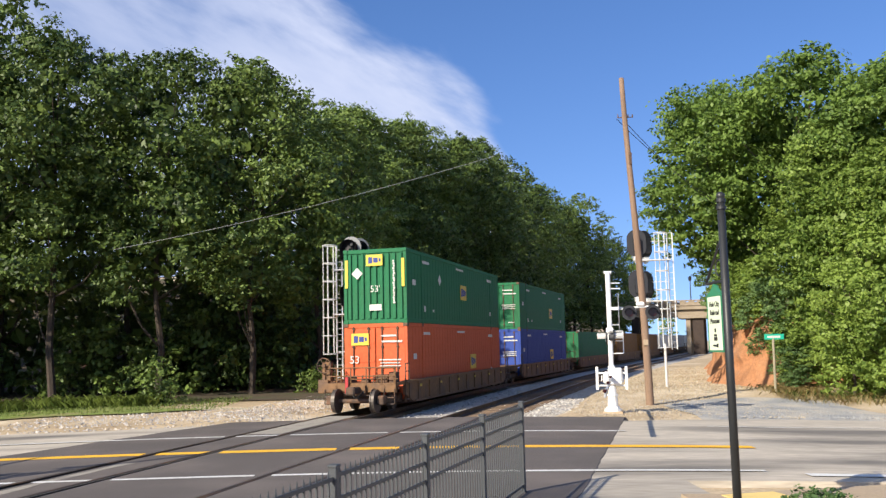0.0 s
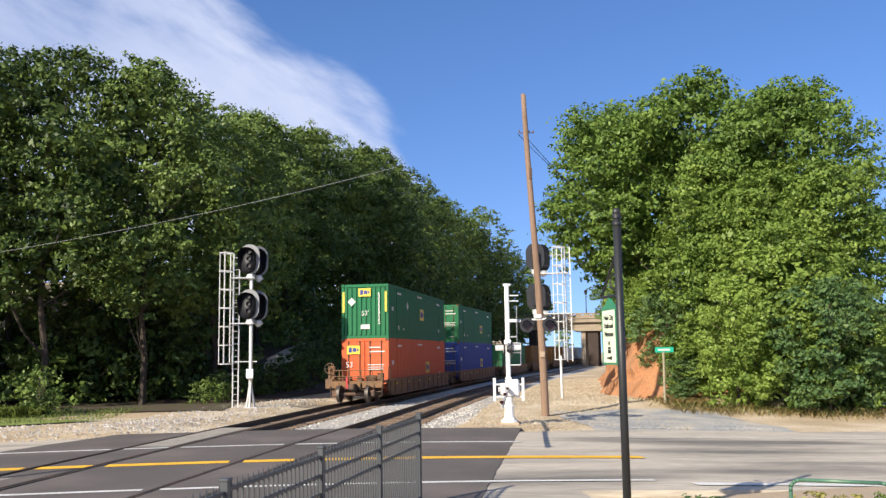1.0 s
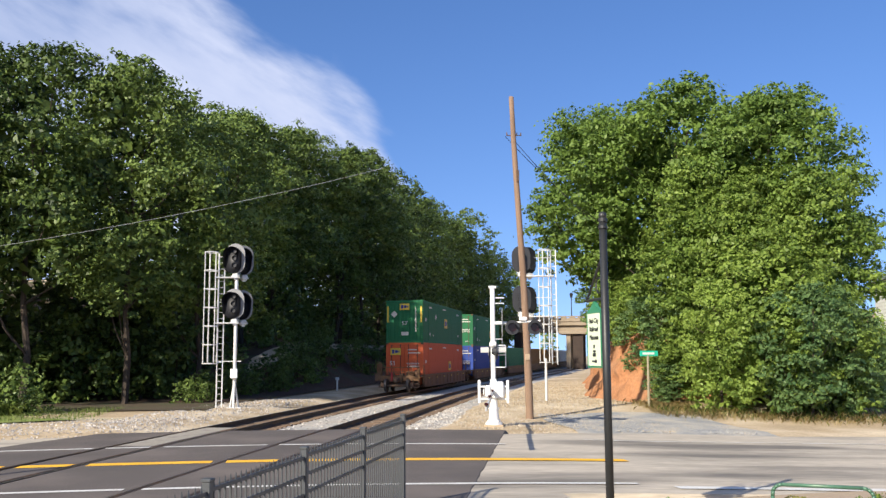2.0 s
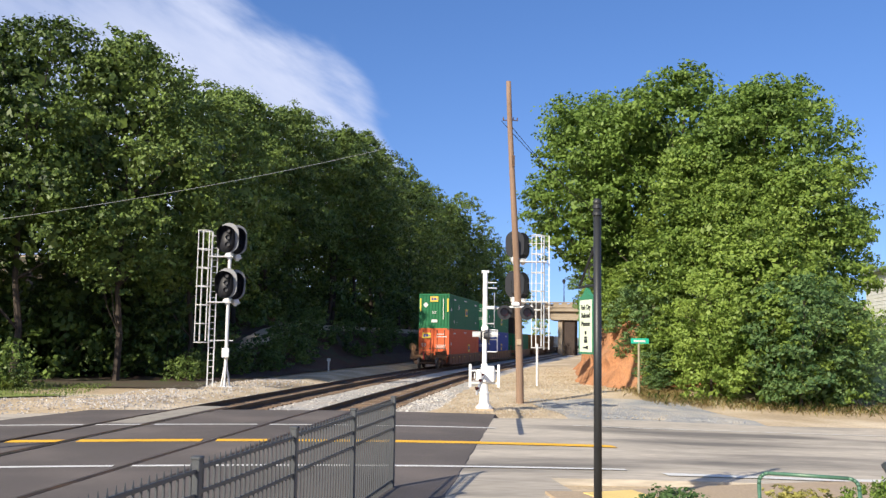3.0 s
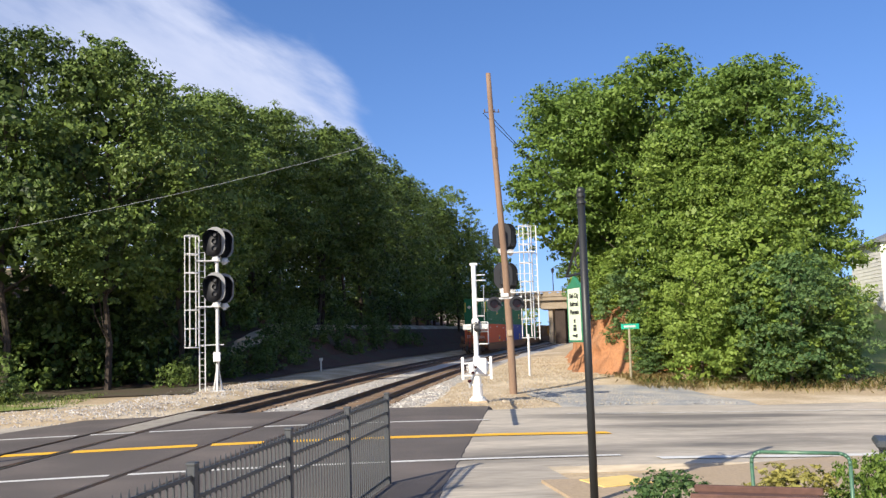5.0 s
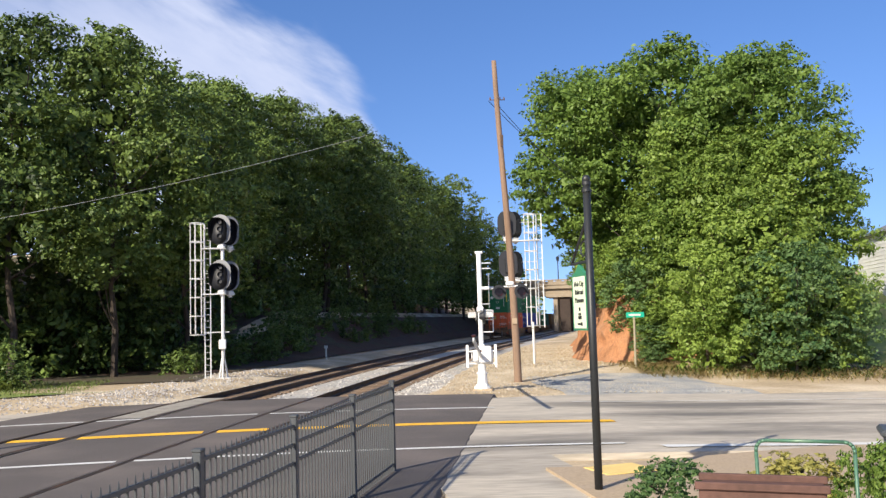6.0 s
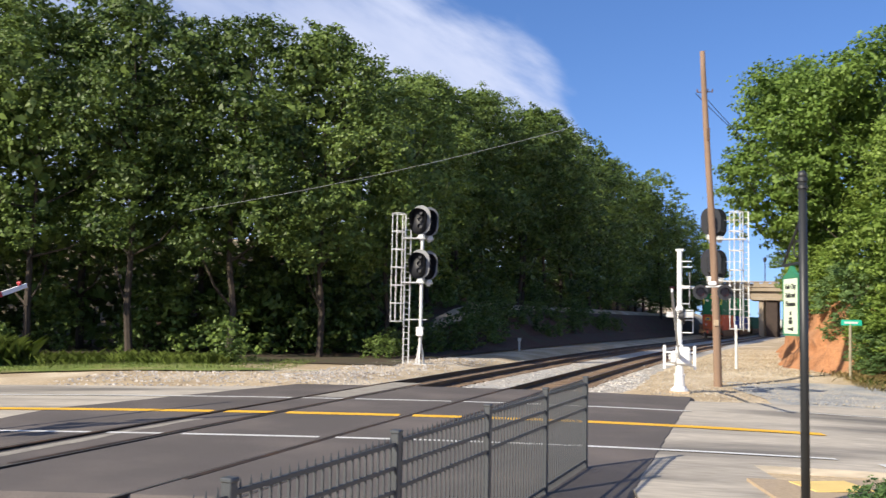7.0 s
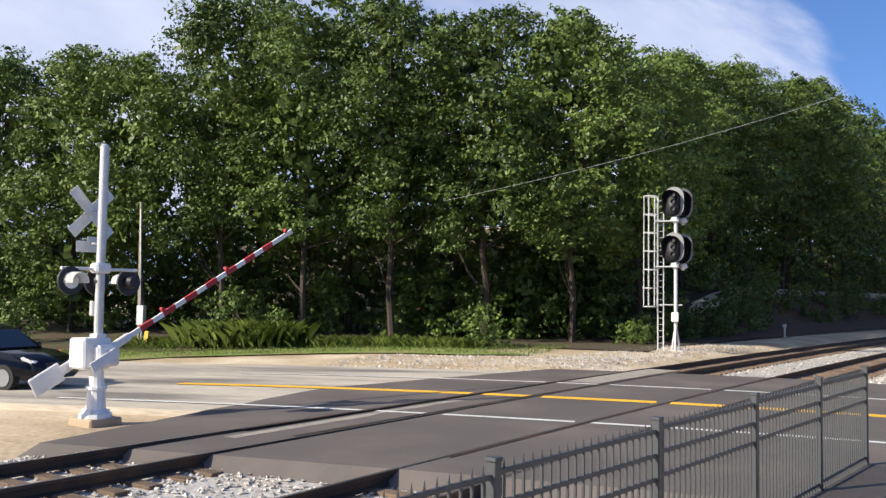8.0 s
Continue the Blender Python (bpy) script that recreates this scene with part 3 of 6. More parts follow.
for s0, s1, o0, o1 in ((10.6, 17.5, -0.42, -0.16), (23.5, 29.6, -0.55, 0.45)):
    ss = [s0 + (s1 - s0) * i / 14 for i in range(15)]
    strip("dust_streak", [track(s, o0 + 0.05 * noise.noise((s, 0, 0)))[:2] for s in ss], [track(s, o1 + 0.2 * noise.noise((s * 0.7, 3, 0)))[:2] for s in ss], ground_z, M["dust"], 0.0165, "pale dust packed between the rails", "dust", rows=2)


def scatter_stones(name, spans, count, size, material, label):
    """Crushed stones lying on the bed: one object for all of them."""
    out = []
    tetra = np.array([(1, 0, 0), (0, 1, 0), (-1, 0, 0), (0, -1, 0), (0.1, 0, 0.55), (0, 0.1, -0.5)])
    idx = [(0, 1, 4), (1, 2, 4), (2, 3, 4), (3, 0, 4), (1, 0, 5), (2, 1, 5), (3, 2, 5), (0, 3, 5)]
    for (s0, s1, o0, o1), c in zip(spans, count):
        for _ in range(c):
            s, o = rng.uniform(s0, s1), rng.uniform(o0, o1)
            x, y, _h = track(s, o)
            z = ballast_z(x, y)
            k = size * rng.uniform(0.5, 1.3)
            a = rng.uniform(0, 6.28)
            ca, sa = math.cos(a), math.sin(a)
            p = tetra * (k * rng.uniform(0.6, 1.15, 3)) + rng.normal(0, k * 0.16, (6, 3))
            p = p @ np.array(((ca, sa, 0), (-sa, ca, 0), (0, 0, 1))) + (x, y, z + 0.3 * k)
            out.append(p)
    v = np.array(out).reshape(-1, 3)
    fs = [tuple(6 * i + j for j in f) for i in range(len(out)) for f in idx]
    me = bpy.data.meshes.new(name)
    me.from_pydata(v.tolist(), [], fs)
    me.materials.append(material)
    ob = new(name, me)
    return tagged(ob, label, "stones", kind="stuff")


M["stone"] = mat("crushed_stone", (0.50, 0.475, 0.44), 0.9, grain=6, patch=0.8, vary=0.25, bump=0.1, second=(0.42, 0.36, 0.29), islands=0.45)
scatter_stones("ballast_stones", [(-6, 11, -2.6, SPACING + 2), (29.8, 45, SPACING + 0.8, SPACING + 3.4), (29.8, 60, -2.6, SPACING + 2)], [10000, 2500, 4500], 0.045, M["stone"], "loose pale crushed stones between the rails")

bm = bmesh.new()
box(bm, (0, 0, 0), (2.6, 0.23, 0.16), None, 0.012)
tie_me = mesh_of("tie", bm, M["tie"])


def rail_line(name, s0, s1, step, parent, off, a, b, w, material, label):
    """A profile w wide between heights a and b that follows the curve."""
    bm = bmesh.new()
    n = max(1, int((s1 - s0) / step))
    prev = None
    for i in range(n + 1):
        s = s0 + (s1 - s0) * i / n
        cur = []
        for o, z in w:
            x, y, _h = track(s, off + o)
            cur.append(bm.verts.new((x, y, z)))
        if prev:
            for k in range(len(cur)):
                bm.faces.new((prev[k], prev[(k + 1) % len(cur)], cur[(k + 1) % len(cur)], cur[k]))
        else:
            bm.faces.new(cur)
        prev = cur
    bm.faces.new(prev[::-1])
    return part(name, bm, material, parent, label)


RAIL = [(-0.07, -0.175), (-0.07, -0.155), (-0.012, -0.13), (-0.012, -0.045), (-0.036, -0.035), (-0.036, 0.012), (0.036, 0.012), (0.036, -0.035), (0.012, -0.045), (0.012, -0.13), (0.07, -0.155), (0.07, -0.175)]
for off, lab in ((0.0, "far railway track of dark steel rails on wooden ties"), (SPACING, "near railway track of dark steel rails on wooden ties")):
    tr = thing("railway_track", Matrix(), lab, "railway track", "railway tracks", "structure")
    for side in (-0.7175, 0.7175):
        rail_line("rail", -14, 215, 4, tr, off + side, 0, 0, RAIL, M["rail"], "rusty dark steel rail")
        rail_line("rail_head", -14, 215, 4, tr, off + side, 0, 0, [(-0.026, 0.012), (-0.026, 0.0145), (0.026, 0.0145), (0.026, 0.012)], M["railtop"], "worn bright rail head")
        rail_line("flangeway", 11.2, 29.4, 3, tr, off + side * (1 - 0.085 / 0.7175), 0, 0, [(-0.075, 0.006), (-0.075, 0.0155), (0.045, 0.0155), (0.045, 0.006)], M["rail"], "dark groove beside the rail")
    for a, b in ((-8, 11.0), (30, 96)):
        s = a
        while s < b:
            x, y, h = track(s, off)
            share("tie", tie_me, tr, pose(x, y, -0.245 + rng.uniform(-0.01, 0.01), 0, 0, -math.degrees(h) + rng.uniform(-1.5, 1.5)))
            s += 0.53


def scatter_ground(name, spots, size, material, label):
    tetra = np.array([(1, 0, -.4), (-.5, .87, -.4), (-.5, -.87, -.4), (0, 0, .8)])
    idx = [(0, 1, 3), (1, 2, 3), (2, 0, 3)]
    out = []
    for x, y in spots:
        k = size * rng.uniform(0.4, 1.4)
        p = tetra * (k * rng.uniform(0.6, 1.2, 3)) + rng.normal(0, k * 0.15, (4, 3)) + (x, y, base_z(x, y) + 0.25 * k)
        out.extend(p[list(f)] for f in idx)
    return tagged(new(name, fast_mesh(name, np.array(out), 3, material)), label, "stones", kind="stuff")


M["greychip"] = mat("grey_chips", (0.38, 0.385, 0.38), 0.9, grain=6, patch=5, vary=0.4, bump=0.1, second=(0.30, 0.29, 0.27))
M["chip"] = mat("tan_chips", (0.50, 0.42, 0.30), 0.9, grain=6, patch=5, vary=0.45, bump=0.1, second=(0.40, 0.36, 0.31))
scatter_ground("ground_stones", [(rng.uniform(5.0, 13.5), rng.uniform(29.8, 44)) for _ in range(3200)], 0.045, M["chip"], "loose tan stones on the bare ground")
scatter_ground("path_stones", [track(rng.uniform(44, 84), SPACING + rng.uniform(2.4, 9.5))[:2] for _ in range(4500)], 0.06, M["chip"], "loose tan stones on the bare path beside the track")
scatter_ground("apron_stones", [(rng.uniform(9.4, 16.0), rng.uniform(30.4, 39)) for _ in range(2600)], 0.04, M["greychip"], "loose grey stones on the gravel apron")
scatter_ground("trackside_stones", [track(rng.uniform(29.8, 50), -rng.uniform(2.4, 6.6))[:2] for _ in range(2600)] + [(rng.uniform(-16, -5), rng.uniform(30, 38)) for _ in range(1800)], 0.05, M["stone"], "pale stones scattered beside the track")


# ---- trees ----
def leaf_quads(pos, out, size, rg, spread=0.6, lift=0.3):
    """Rhombic leaves at the given places, facing roughly the way that out points, and up."""
    n = len(pos)
    nrm = out + rg.normal(0, spread, (n, 3)) + np.array([0, 0, lift])
    nrm /= np.linalg.norm(nrm, axis=1, keepdims=True)
    u = np.cross(nrm, rg.normal(size=(n, 3)))
    u /= np.linalg.norm(u, axis=1, keepdims=True)
    v = np.cross(nrm, u)
    L = (size * rg.uniform(0.55, 1.3, n))[:, None]
    return np.stack([pos - u * L * 0.5, pos + v * L * 0.3 - nrm * L * 0.08, pos + u * L * 0.5, pos - v * L * 0.3 - nrm * L * 0.08], 1)


def unit(rg, n):
    d = rg.normal(size=(n, 3))
    return d / np.linalg.norm(d, axis=1, keepdims=True)


def make_tree(name, H, R, seed, material, label, lobes=30, tufts=20, leaves=34, low=0.12, size=0.3, wide=0.5, lobe=(0.24, 0.4), foot=0.8, category="tree", group=""):
    """A tapered trunk with limbs that reach into lobes; each lobe is a heap of leafy tufts. wide: height at which the crown is broadest."""
    rg = np.random.default_rng(seed)
    t = thing(name, Matrix(), label, category, group)
    fm = low + (1 - low) * wide
    cs, rs, quads = [], [], []
    for i in range(lobes):
        f = low + (1 - low) * ((i + rg.uniform(0, 1)) / lobes)
        k = (f - fm) / (1 - fm) if f > fm else (fm - f) / (fm - low) * foot
        prof = math.sqrt(max(0.05, 1 - k * k))
        a = i * 2.399 + rg.uniform(-0.6, 0.6)
        rl = R * rg.uniform(*lobe) * (0.7 + 0.3 * prof)
        rad = max(0, R * prof * rg.uniform(0.8, 1.12) - rl * 0.8)
        z = min(H * f, H - rl * rg.uniform(0.5, 1.0))
        cs.append((rad * math.cos(a), rad * math.sin(a), max(z, rl * 0.5)))
        rs.append(rl)
    for c, rl in zip(cs, rs):
        c = np.array(c)
        away = np.array([c[0], c[1], 0.0])
        away = away / (np.linalg.norm(away) + 0.01) * 0.75 + np.array([0, 0, 0.6])
        d = unit(rg, tufts)
        d = d[d @ away > -0.35]
        m = len(d)
        tc = c + d * (rl * rg.uniform(0.66, 1.04, m))[:, None] * np.array([1, 1, 0.86])
        tr = rl * rg.uniform(0.18, 0.46, m)
        cnt = np.maximum(4, (leaves * rg.uniform(0.6, 1.4, m)).astype(int))
        cc, rr, dd = np.repeat(tc, cnt, 0), np.repeat(tr, cnt), np.repeat(d, cnt, 0)
        e = unit(rg, len(cc))
        e[:, 2] = np.where(e[:, 2] < -0.2, -e[:, 2], e[:, 2])
        pos = cc + e * (rr * rg.uniform(0.35, 1.1, len(cc)))[:, None] * np.array([1.1, 1.1, 0.8])
        quads.append(leaf_quads(pos, 0.55 * e + 0.5 * dd, size, rg))
        e = unit(rg, int(tufts * 2.2))
        quads.append(leaf_quads(c + e * (rl * rg.uniform(0.3, 0.62, len(e)))[:, None], e, rl * 0.24, rg, 0.4, 0.0))
    hz = np.repeat(np.linspace(low + 0.08, 0.82, 9), 30) * H
    e = unit(rg, len(hz))
    quads.append(leaf_quads(e * R * 0.3 + np.stack([hz * 0, hz * 0, hz], 1), e, R * 0.15, rg, 0.2, 0.0))
    crown = new("crown", fast_mesh("crown", np.concatenate(quads), 4, material))
    crown.parent = t
    bm = bmesh.new()
    r0 = 0.015 * H ** 0.9
    pts = [Vector((0.012 * H * math.sin(i * 1.3 + seed), 0.01 * H * math.cos(i * 1.7 + seed), H * 0.82 * i / 6)) for i in range(7)]
    pts[0] = Vector((0, 0, -0.3))
    for i in range(6):
        rod(bm, pts[i], pts[i + 1], r0 * (1 - i / 6.6), r0 * (1 - (i + 1) / 6.6), 7, False)
    for c in cs[::2]:
        c = Vector(c)
        k = max(1, min(5, int(c.z / (H * 0.82) * 6 - 0.6)))
        mid = (pts[k] + c) / 2 + Vector((0, 0, -0.03 * H))
        rod(bm, pts[k], mid, r0 * 0.3, r0 * 0.18, 5, False)
        rod(bm, mid, c, r0 * 0.18, 0.02, 5, False)
    part("trunk", bm, M["bark"], t)
    return t


rp = random.Random(7)
LEFT = "tall broadleaf tree with a dense green crown darkened for shade"
WOOD = "trees of the left wood"
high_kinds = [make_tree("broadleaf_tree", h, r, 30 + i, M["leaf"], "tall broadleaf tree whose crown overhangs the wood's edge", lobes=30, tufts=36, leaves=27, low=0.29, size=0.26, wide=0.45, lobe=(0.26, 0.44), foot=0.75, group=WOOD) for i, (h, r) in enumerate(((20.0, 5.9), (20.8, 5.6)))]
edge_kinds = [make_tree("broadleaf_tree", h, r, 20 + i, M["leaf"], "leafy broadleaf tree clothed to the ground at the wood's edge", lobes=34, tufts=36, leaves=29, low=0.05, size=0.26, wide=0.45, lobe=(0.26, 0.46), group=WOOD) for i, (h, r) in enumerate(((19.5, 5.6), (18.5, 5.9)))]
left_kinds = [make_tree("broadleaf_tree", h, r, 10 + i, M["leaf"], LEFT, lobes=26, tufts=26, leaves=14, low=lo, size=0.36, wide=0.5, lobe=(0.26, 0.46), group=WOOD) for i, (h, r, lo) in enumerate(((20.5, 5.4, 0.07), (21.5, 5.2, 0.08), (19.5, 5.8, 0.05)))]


def plant(kinds, spots, first):
    for i, (x, y, s) in enumerate(spots):
        k = kinds[i % len(kinds)]
        z = base_z(x, y)
        m = pose(x, y, z, rp.uniform(-3, 3), rp.uniform(-3, 3), rp.uniform(0, 360)) @ Matrix.Diagonal((s, s, s, 1))
        if id(k) not in first:
            first.add(id(k))
            k.matrix_basis = m
        else:
            c = copy_thing(k, m)
            c.scale = (s, s, s)


front_left = [(-52, 41.5, 1.0), (-45.5, 42.5, 0.9), (-39.5, 43, 0.88)]
front = [(-34, 42.8, 0.82), (-28.8, 43.2, 0.94), (-24.0, 43.8, 0.92), (-19.0, 44.6, 0.92), (-14.3, 46.0, 0.92), (-10.0, 48.6, 0.86), (-7.0, 53.0, 0.82)]
back = [(-56, 52, 1.02), (-48, 52, 0.95), (-40, 52, 0.92), (-31.5, 51, 1.12), (-25, 51.5, 1.1), (-18.5, 53, 1.02), (-12.5, 56, 1.0), (-9.8, 60.5, 0.92)]
deep = [(-42, 64, 0.95), (-33, 62, 0.9), (-24, 63.5, 0.95), (-16.5, 65, 0.9), (-11.0, 72.0, 0.92), (-4.5, 79.0, 0.95), (1.5, 88.0, 0.95)]
row1 = [(*track(66 + 6.6 * i, -12.6 - 1.2 * (i < 3) - rp.uniform(0, 1.2))[:2], rp.uniform(0.92, 0.98) + 0.012 * i) for i in range(14)]
row2 = [(*track(80 + 8.6 * i, -20.5 - rp.uniform(0, 2.5))[:2], rp.uniform(0.92, 1.0) + 0.012 * i) for i in range(10)]
far_row = [(*track(s, o)[:2], k) for s, o, k in ((146, -10, 0.95), (155, -9.5, 0.95), (164, -9.5, 0.95), (160, -17, 1.0), (173, -11, 0.85))]
done = set()
plant(edge_kinds, front_left, done)
plant(high_kinds, front + row1[:5], done)
plant(left_kinds, back + row1[5:] + row2 + deep + far_row, done)

RIGHT = "broadleaf tree with a sunlit yellow-green crown"
BANK = "trees of the right bank"
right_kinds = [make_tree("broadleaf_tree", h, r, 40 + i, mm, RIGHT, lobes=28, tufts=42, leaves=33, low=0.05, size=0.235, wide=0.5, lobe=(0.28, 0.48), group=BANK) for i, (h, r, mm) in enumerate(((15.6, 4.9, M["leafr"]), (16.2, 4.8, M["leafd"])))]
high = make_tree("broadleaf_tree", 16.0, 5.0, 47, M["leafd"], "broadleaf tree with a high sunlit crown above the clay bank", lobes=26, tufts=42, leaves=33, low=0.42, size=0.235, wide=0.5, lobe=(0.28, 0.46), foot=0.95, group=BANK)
plant([high], [(17.1, 52.4, 1.1), (22.0, 58.5, 1.1)], set())
plant(right_kinds, [(22.4, 43.2, 0.78), (21.6, 49.0, 1.14), (25.6, 43.0, 0.8), (26.8, 47.6, 1.1), (21.0, 45.8, 0.86), (24.3, 45.8, 1.02)], set())
SHRUBS = "roadside shrubs"
shrub_kinds = [make_tree("shrub", h, r, 60 + i, M["leafr"], "leafy green shrub overgrown with vines at the roadside", lobes=20, tufts=22, leaves=24, low=0.04, size=0.19, wide=0.4, lobe=(0.26, 0.42), category="shrub", group=SHRUBS) for i, (h, r) in enumerate(((5.2, 2.4), (7.5, 2.9)))]
blue = make_tree("shrub", 6.0, 2.6, 68, M["leafb"], "blue-green leafy shrub at the roadside", lobes=20, tufts=22, leaves=24, low=0.03, size=0.19, wide=0.4, lobe=(0.26, 0.42), category="shrub", group=SHRUBS)
plant([blue], [(21.9, 37.6, 1.0), (24.6, 39.0, 0.85)], set())
plant(shrub_kinds, [(18.2, 44.6, 0.7), (18.7, 40.0, 0.8), (20.4, 38.6, 1.0), (20.4, 41.2, 1.05), (23.4, 38.4, 0.9), (22.4, 40.2, 1.1), (25.4, 40.4, 0.7)], set())
far_tree = make_tree("broadleaf_tree", 17, 4.2, 77, M["leafr"], "tall pale green tree far down the line", lobes=26, tufts=16, leaves=12, low=0.15, size=0.55, group="trees by the bridge")
plant([far_tree], [(*track(150, -15)[:2], 1.15), (*track(178, -8)[:2], 1.1), (*track(185, 22)[:2], 0.75), (*track(190, 34)[:2], 0.8), (*track(196, 12)[:2], 0.5)] + [(*track(228 + 4 * (i % 3), -26 + 6.5 * i)[:2], 0.62 + 0.05 * (i % 3)) for i in range(13)], set())
under_kinds = [make_tree("undergrowth", h, r, 80 + i, M["leaf"], "low undergrowth at the wood's edge, darkened for shade", lobes=10, tufts=12, leaves=10, low=0.02, size=0.28, wide=0.35, lobe=(0.28, 0.42), category="shrub", group="undergrowth of the left wood") for i, (h, r) in enumerate(((2.6, 2.2), (3.6, 2.4)))]
under = [(-46 + 4.2 * i, 47.5 + 2.5 * smooth(-46 + 4.2 * i, -30, -20) + rp.uniform(-0.5, 1.0), rp.uniform(0.8, 1.25)) for i in range(6)]
under += [(-12.4, 41.0, 0.45), (-13.4, 41.6, 0.6), (-43, 35.5, 0.9), (-38, 37, 0.7), (-23.8, 40.8, 0.7), (-26.5, 40.0, 0.8)]
under += [(*track(52 + 4.2 * i, -13.0 - rp.uniform(0, 2))[:2], rp.uniform(0.8, 1.3)) for i in range(18)]
under += [(*track(45 + 1.9 * i, -7.6 - rp.uniform(0, 2.6))[:2], rp.uniform(0.45, 0.85)) for i in range(34)]
under += [(-21 + 2.6 * i, 49.5 + 0.5 * i + rp.uniform(-0.6, 0.6), rp.uniform(1.0, 1.5)) for i in range(6)]
under += [(*track(50 + 4.2 * i, -17.5 - rp.uniform(0, 3))[:2], rp.uniform(1.6, 2.1)) for i in range(14)]
under += [(-58 + 4.0 * i, 56 + rp.uniform(-1.5, 1.5), rp.uniform(1.7, 2.2)) for i in range(13)]
plant(under_kinds, under, set())
# ---- the train ----
CW, CH, CL = 2.6, 2.9, 16.15


def logo(parent, m, s=1.0):
    """The maker's mark: a yellow plate with two plain shapes in brown and blue."""
    bm = bmesh.new()
    box(bm, (0, 0, 0), (0.72 * s, 0.012, 0.46 * s), m)
    p = part("plate", bm, M["ydecal"], parent, "yellow logo plate")
    bm = bmesh.new()
    for dx, w, h in ((-0.17, 0.17, 0.26), (0.06, 0.2, 0.2), (0.24, 0.08, 0.13)):
        box(bm, m.to_3x3() @ Vector((dx * s, -0.008, 0)), (w * s, 0.006, h * s), m.to_3x3().to_4x4())
    part("logo_mark", bm, M["bdecal"], p, "dark blue logo shapes")
    return p


def place_logo(parent, x, y, z, rz=0, s=1.0):
    p = logo(parent, Matrix(), s)
    p.matrix_basis = pose(x, y, z, 0, 0, rz)


def bars(parent, name, rows, m, material, label=""):
    """Small lettering as plain bars: rows of x, z, width, height."""
    for x, z, w, h in rows:
        bm = bmesh.new()
        box(bm, (x, 0, z), (w, 0.008, h))
        part(name, bm, material, parent, label).matrix_basis = m


def words(name, text, size, parent, m, material):
    c = bpy.data.curves.new(name, "FONT")
    c.body, c.size, c.align_x, c.align_y, c.extrude = text, size, "CENTER", "CENTER", 0.003
    c.materials.append(material)
    o = new(name, c)
    o.parent = parent
    o.matrix_basis = m
    return o


def container(name, skin, label, doors):
    """A corrugated freight container 53 feet long; its near end carries doors or a ribbed wall."""
    t = thing(name, Matrix(), label, "container", "freight containers")
    bm = bmesh.new()
    box(bm, (0, 0, CH / 2), (CW - 0.07, CL - 0.1, CH - 0.08))
    part("body", bm, skin, t)
    bm = bmesh.new()
    box(bm, (0, 0, 0), (0.02, 0.2, CH - 0.34))
    side_rib = mesh_of("rib", bm, skin)
    for x in (-1, 1):
        bm = bmesh.new()
        box(bm, (x * (CW / 2 - 0.034), 0, CH / 2), (0.016, CL - 0.3, CH - 0.3))
        panel = part("side_panel", bm, skin, t)
        for y in np.arange(-CL / 2 + 0.35, CL / 2 - 0.3, 0.42):
            share("rib", side_rib, panel, pose(x * (CW / 2 - 0.028), y, CH / 2))
    bm = bmesh.new()
    for x in (-1, 1):
        for z in (0.09, CH - 0.07):
            box(bm, (x * (CW / 2 - 0.05), 0, z), (0.1, CL, 0.15), None, 0.012)
        for y in (-1, 1):
            box(bm, (x * (CW / 2 - 0.07), y * (CL / 2 - 0.07), CH / 2), (0.14, 0.14, CH), None, 0.012)
        for y in (-6.1, 6.1):
            box(bm, (x * (CW / 2 - 0.02), y, CH / 2), (0.035, 0.11, CH - 0.1))
    for y in (-1, 1):
        for z in (0.08, CH - 0.08):
            box(bm, (0, y * (CL / 2 - 0.06), z), (CW, 0.12, 0.16), None, 0.012)
    part("frame", bm, skin, t)
    bm = bmesh.new()
    box(bm, (0, 0, 0), (0.18, 0.19, 0.12))
    cast = mesh_of("corner_casting", bm, M["under"] if doors else skin)
    for x in (-1, 1):
        for y in (-CL / 2, -6.1, 6.1, CL / 2):
            for z in (0.06, CH - 0.06):
                share("corner_casting", cast, t, pose(x * (CW / 2 - 0.08), y - 0.07 * (y > 7) + 0.07 * (y < -7), z))
    ye = -CL / 2 + 0.015
    if doors:
        for sx in (-1, 1):
            bm = bmesh.new()
            box(bm, (sx * 0.61, ye, CH / 2), (1.18, 0.05, CH - 0.34), None, 0.012)
            for z in (0.75, 1.45, 2.15):
                box(bm, (sx * 0.61, ye - 0.03, z), (1.1, 0.025, 0.07))
            d = part("door", bm, skin, t)
            for k in (0.28, 0.9):
                bm = bmesh.new()
                rod(bm, (sx * k, ye - 0.06, 0.1), (sx * k, ye - 0.06, CH - 0.12), 0.022, n=6)
                for z in (0.3, 1.2, 2.0, 2.7):
                    box(bm, (sx * k, ye - 0.05, z), (0.1, 0.05, 0.06))
                part("locking_bar", bm, M["under"], d, "rusty locking bar")
    else:
        bm = bmesh.new()
        box(bm, (0, 0, 0), (0.13, 0.05, CH - 0.36), None, 0.012)
        rib = mesh_of("rib", bm, skin)
        for x in np.arange(-1.05, 1.06, 0.263):
            share("rib", rib, t, pose(x, ye - 0.005, CH / 2))
    return t


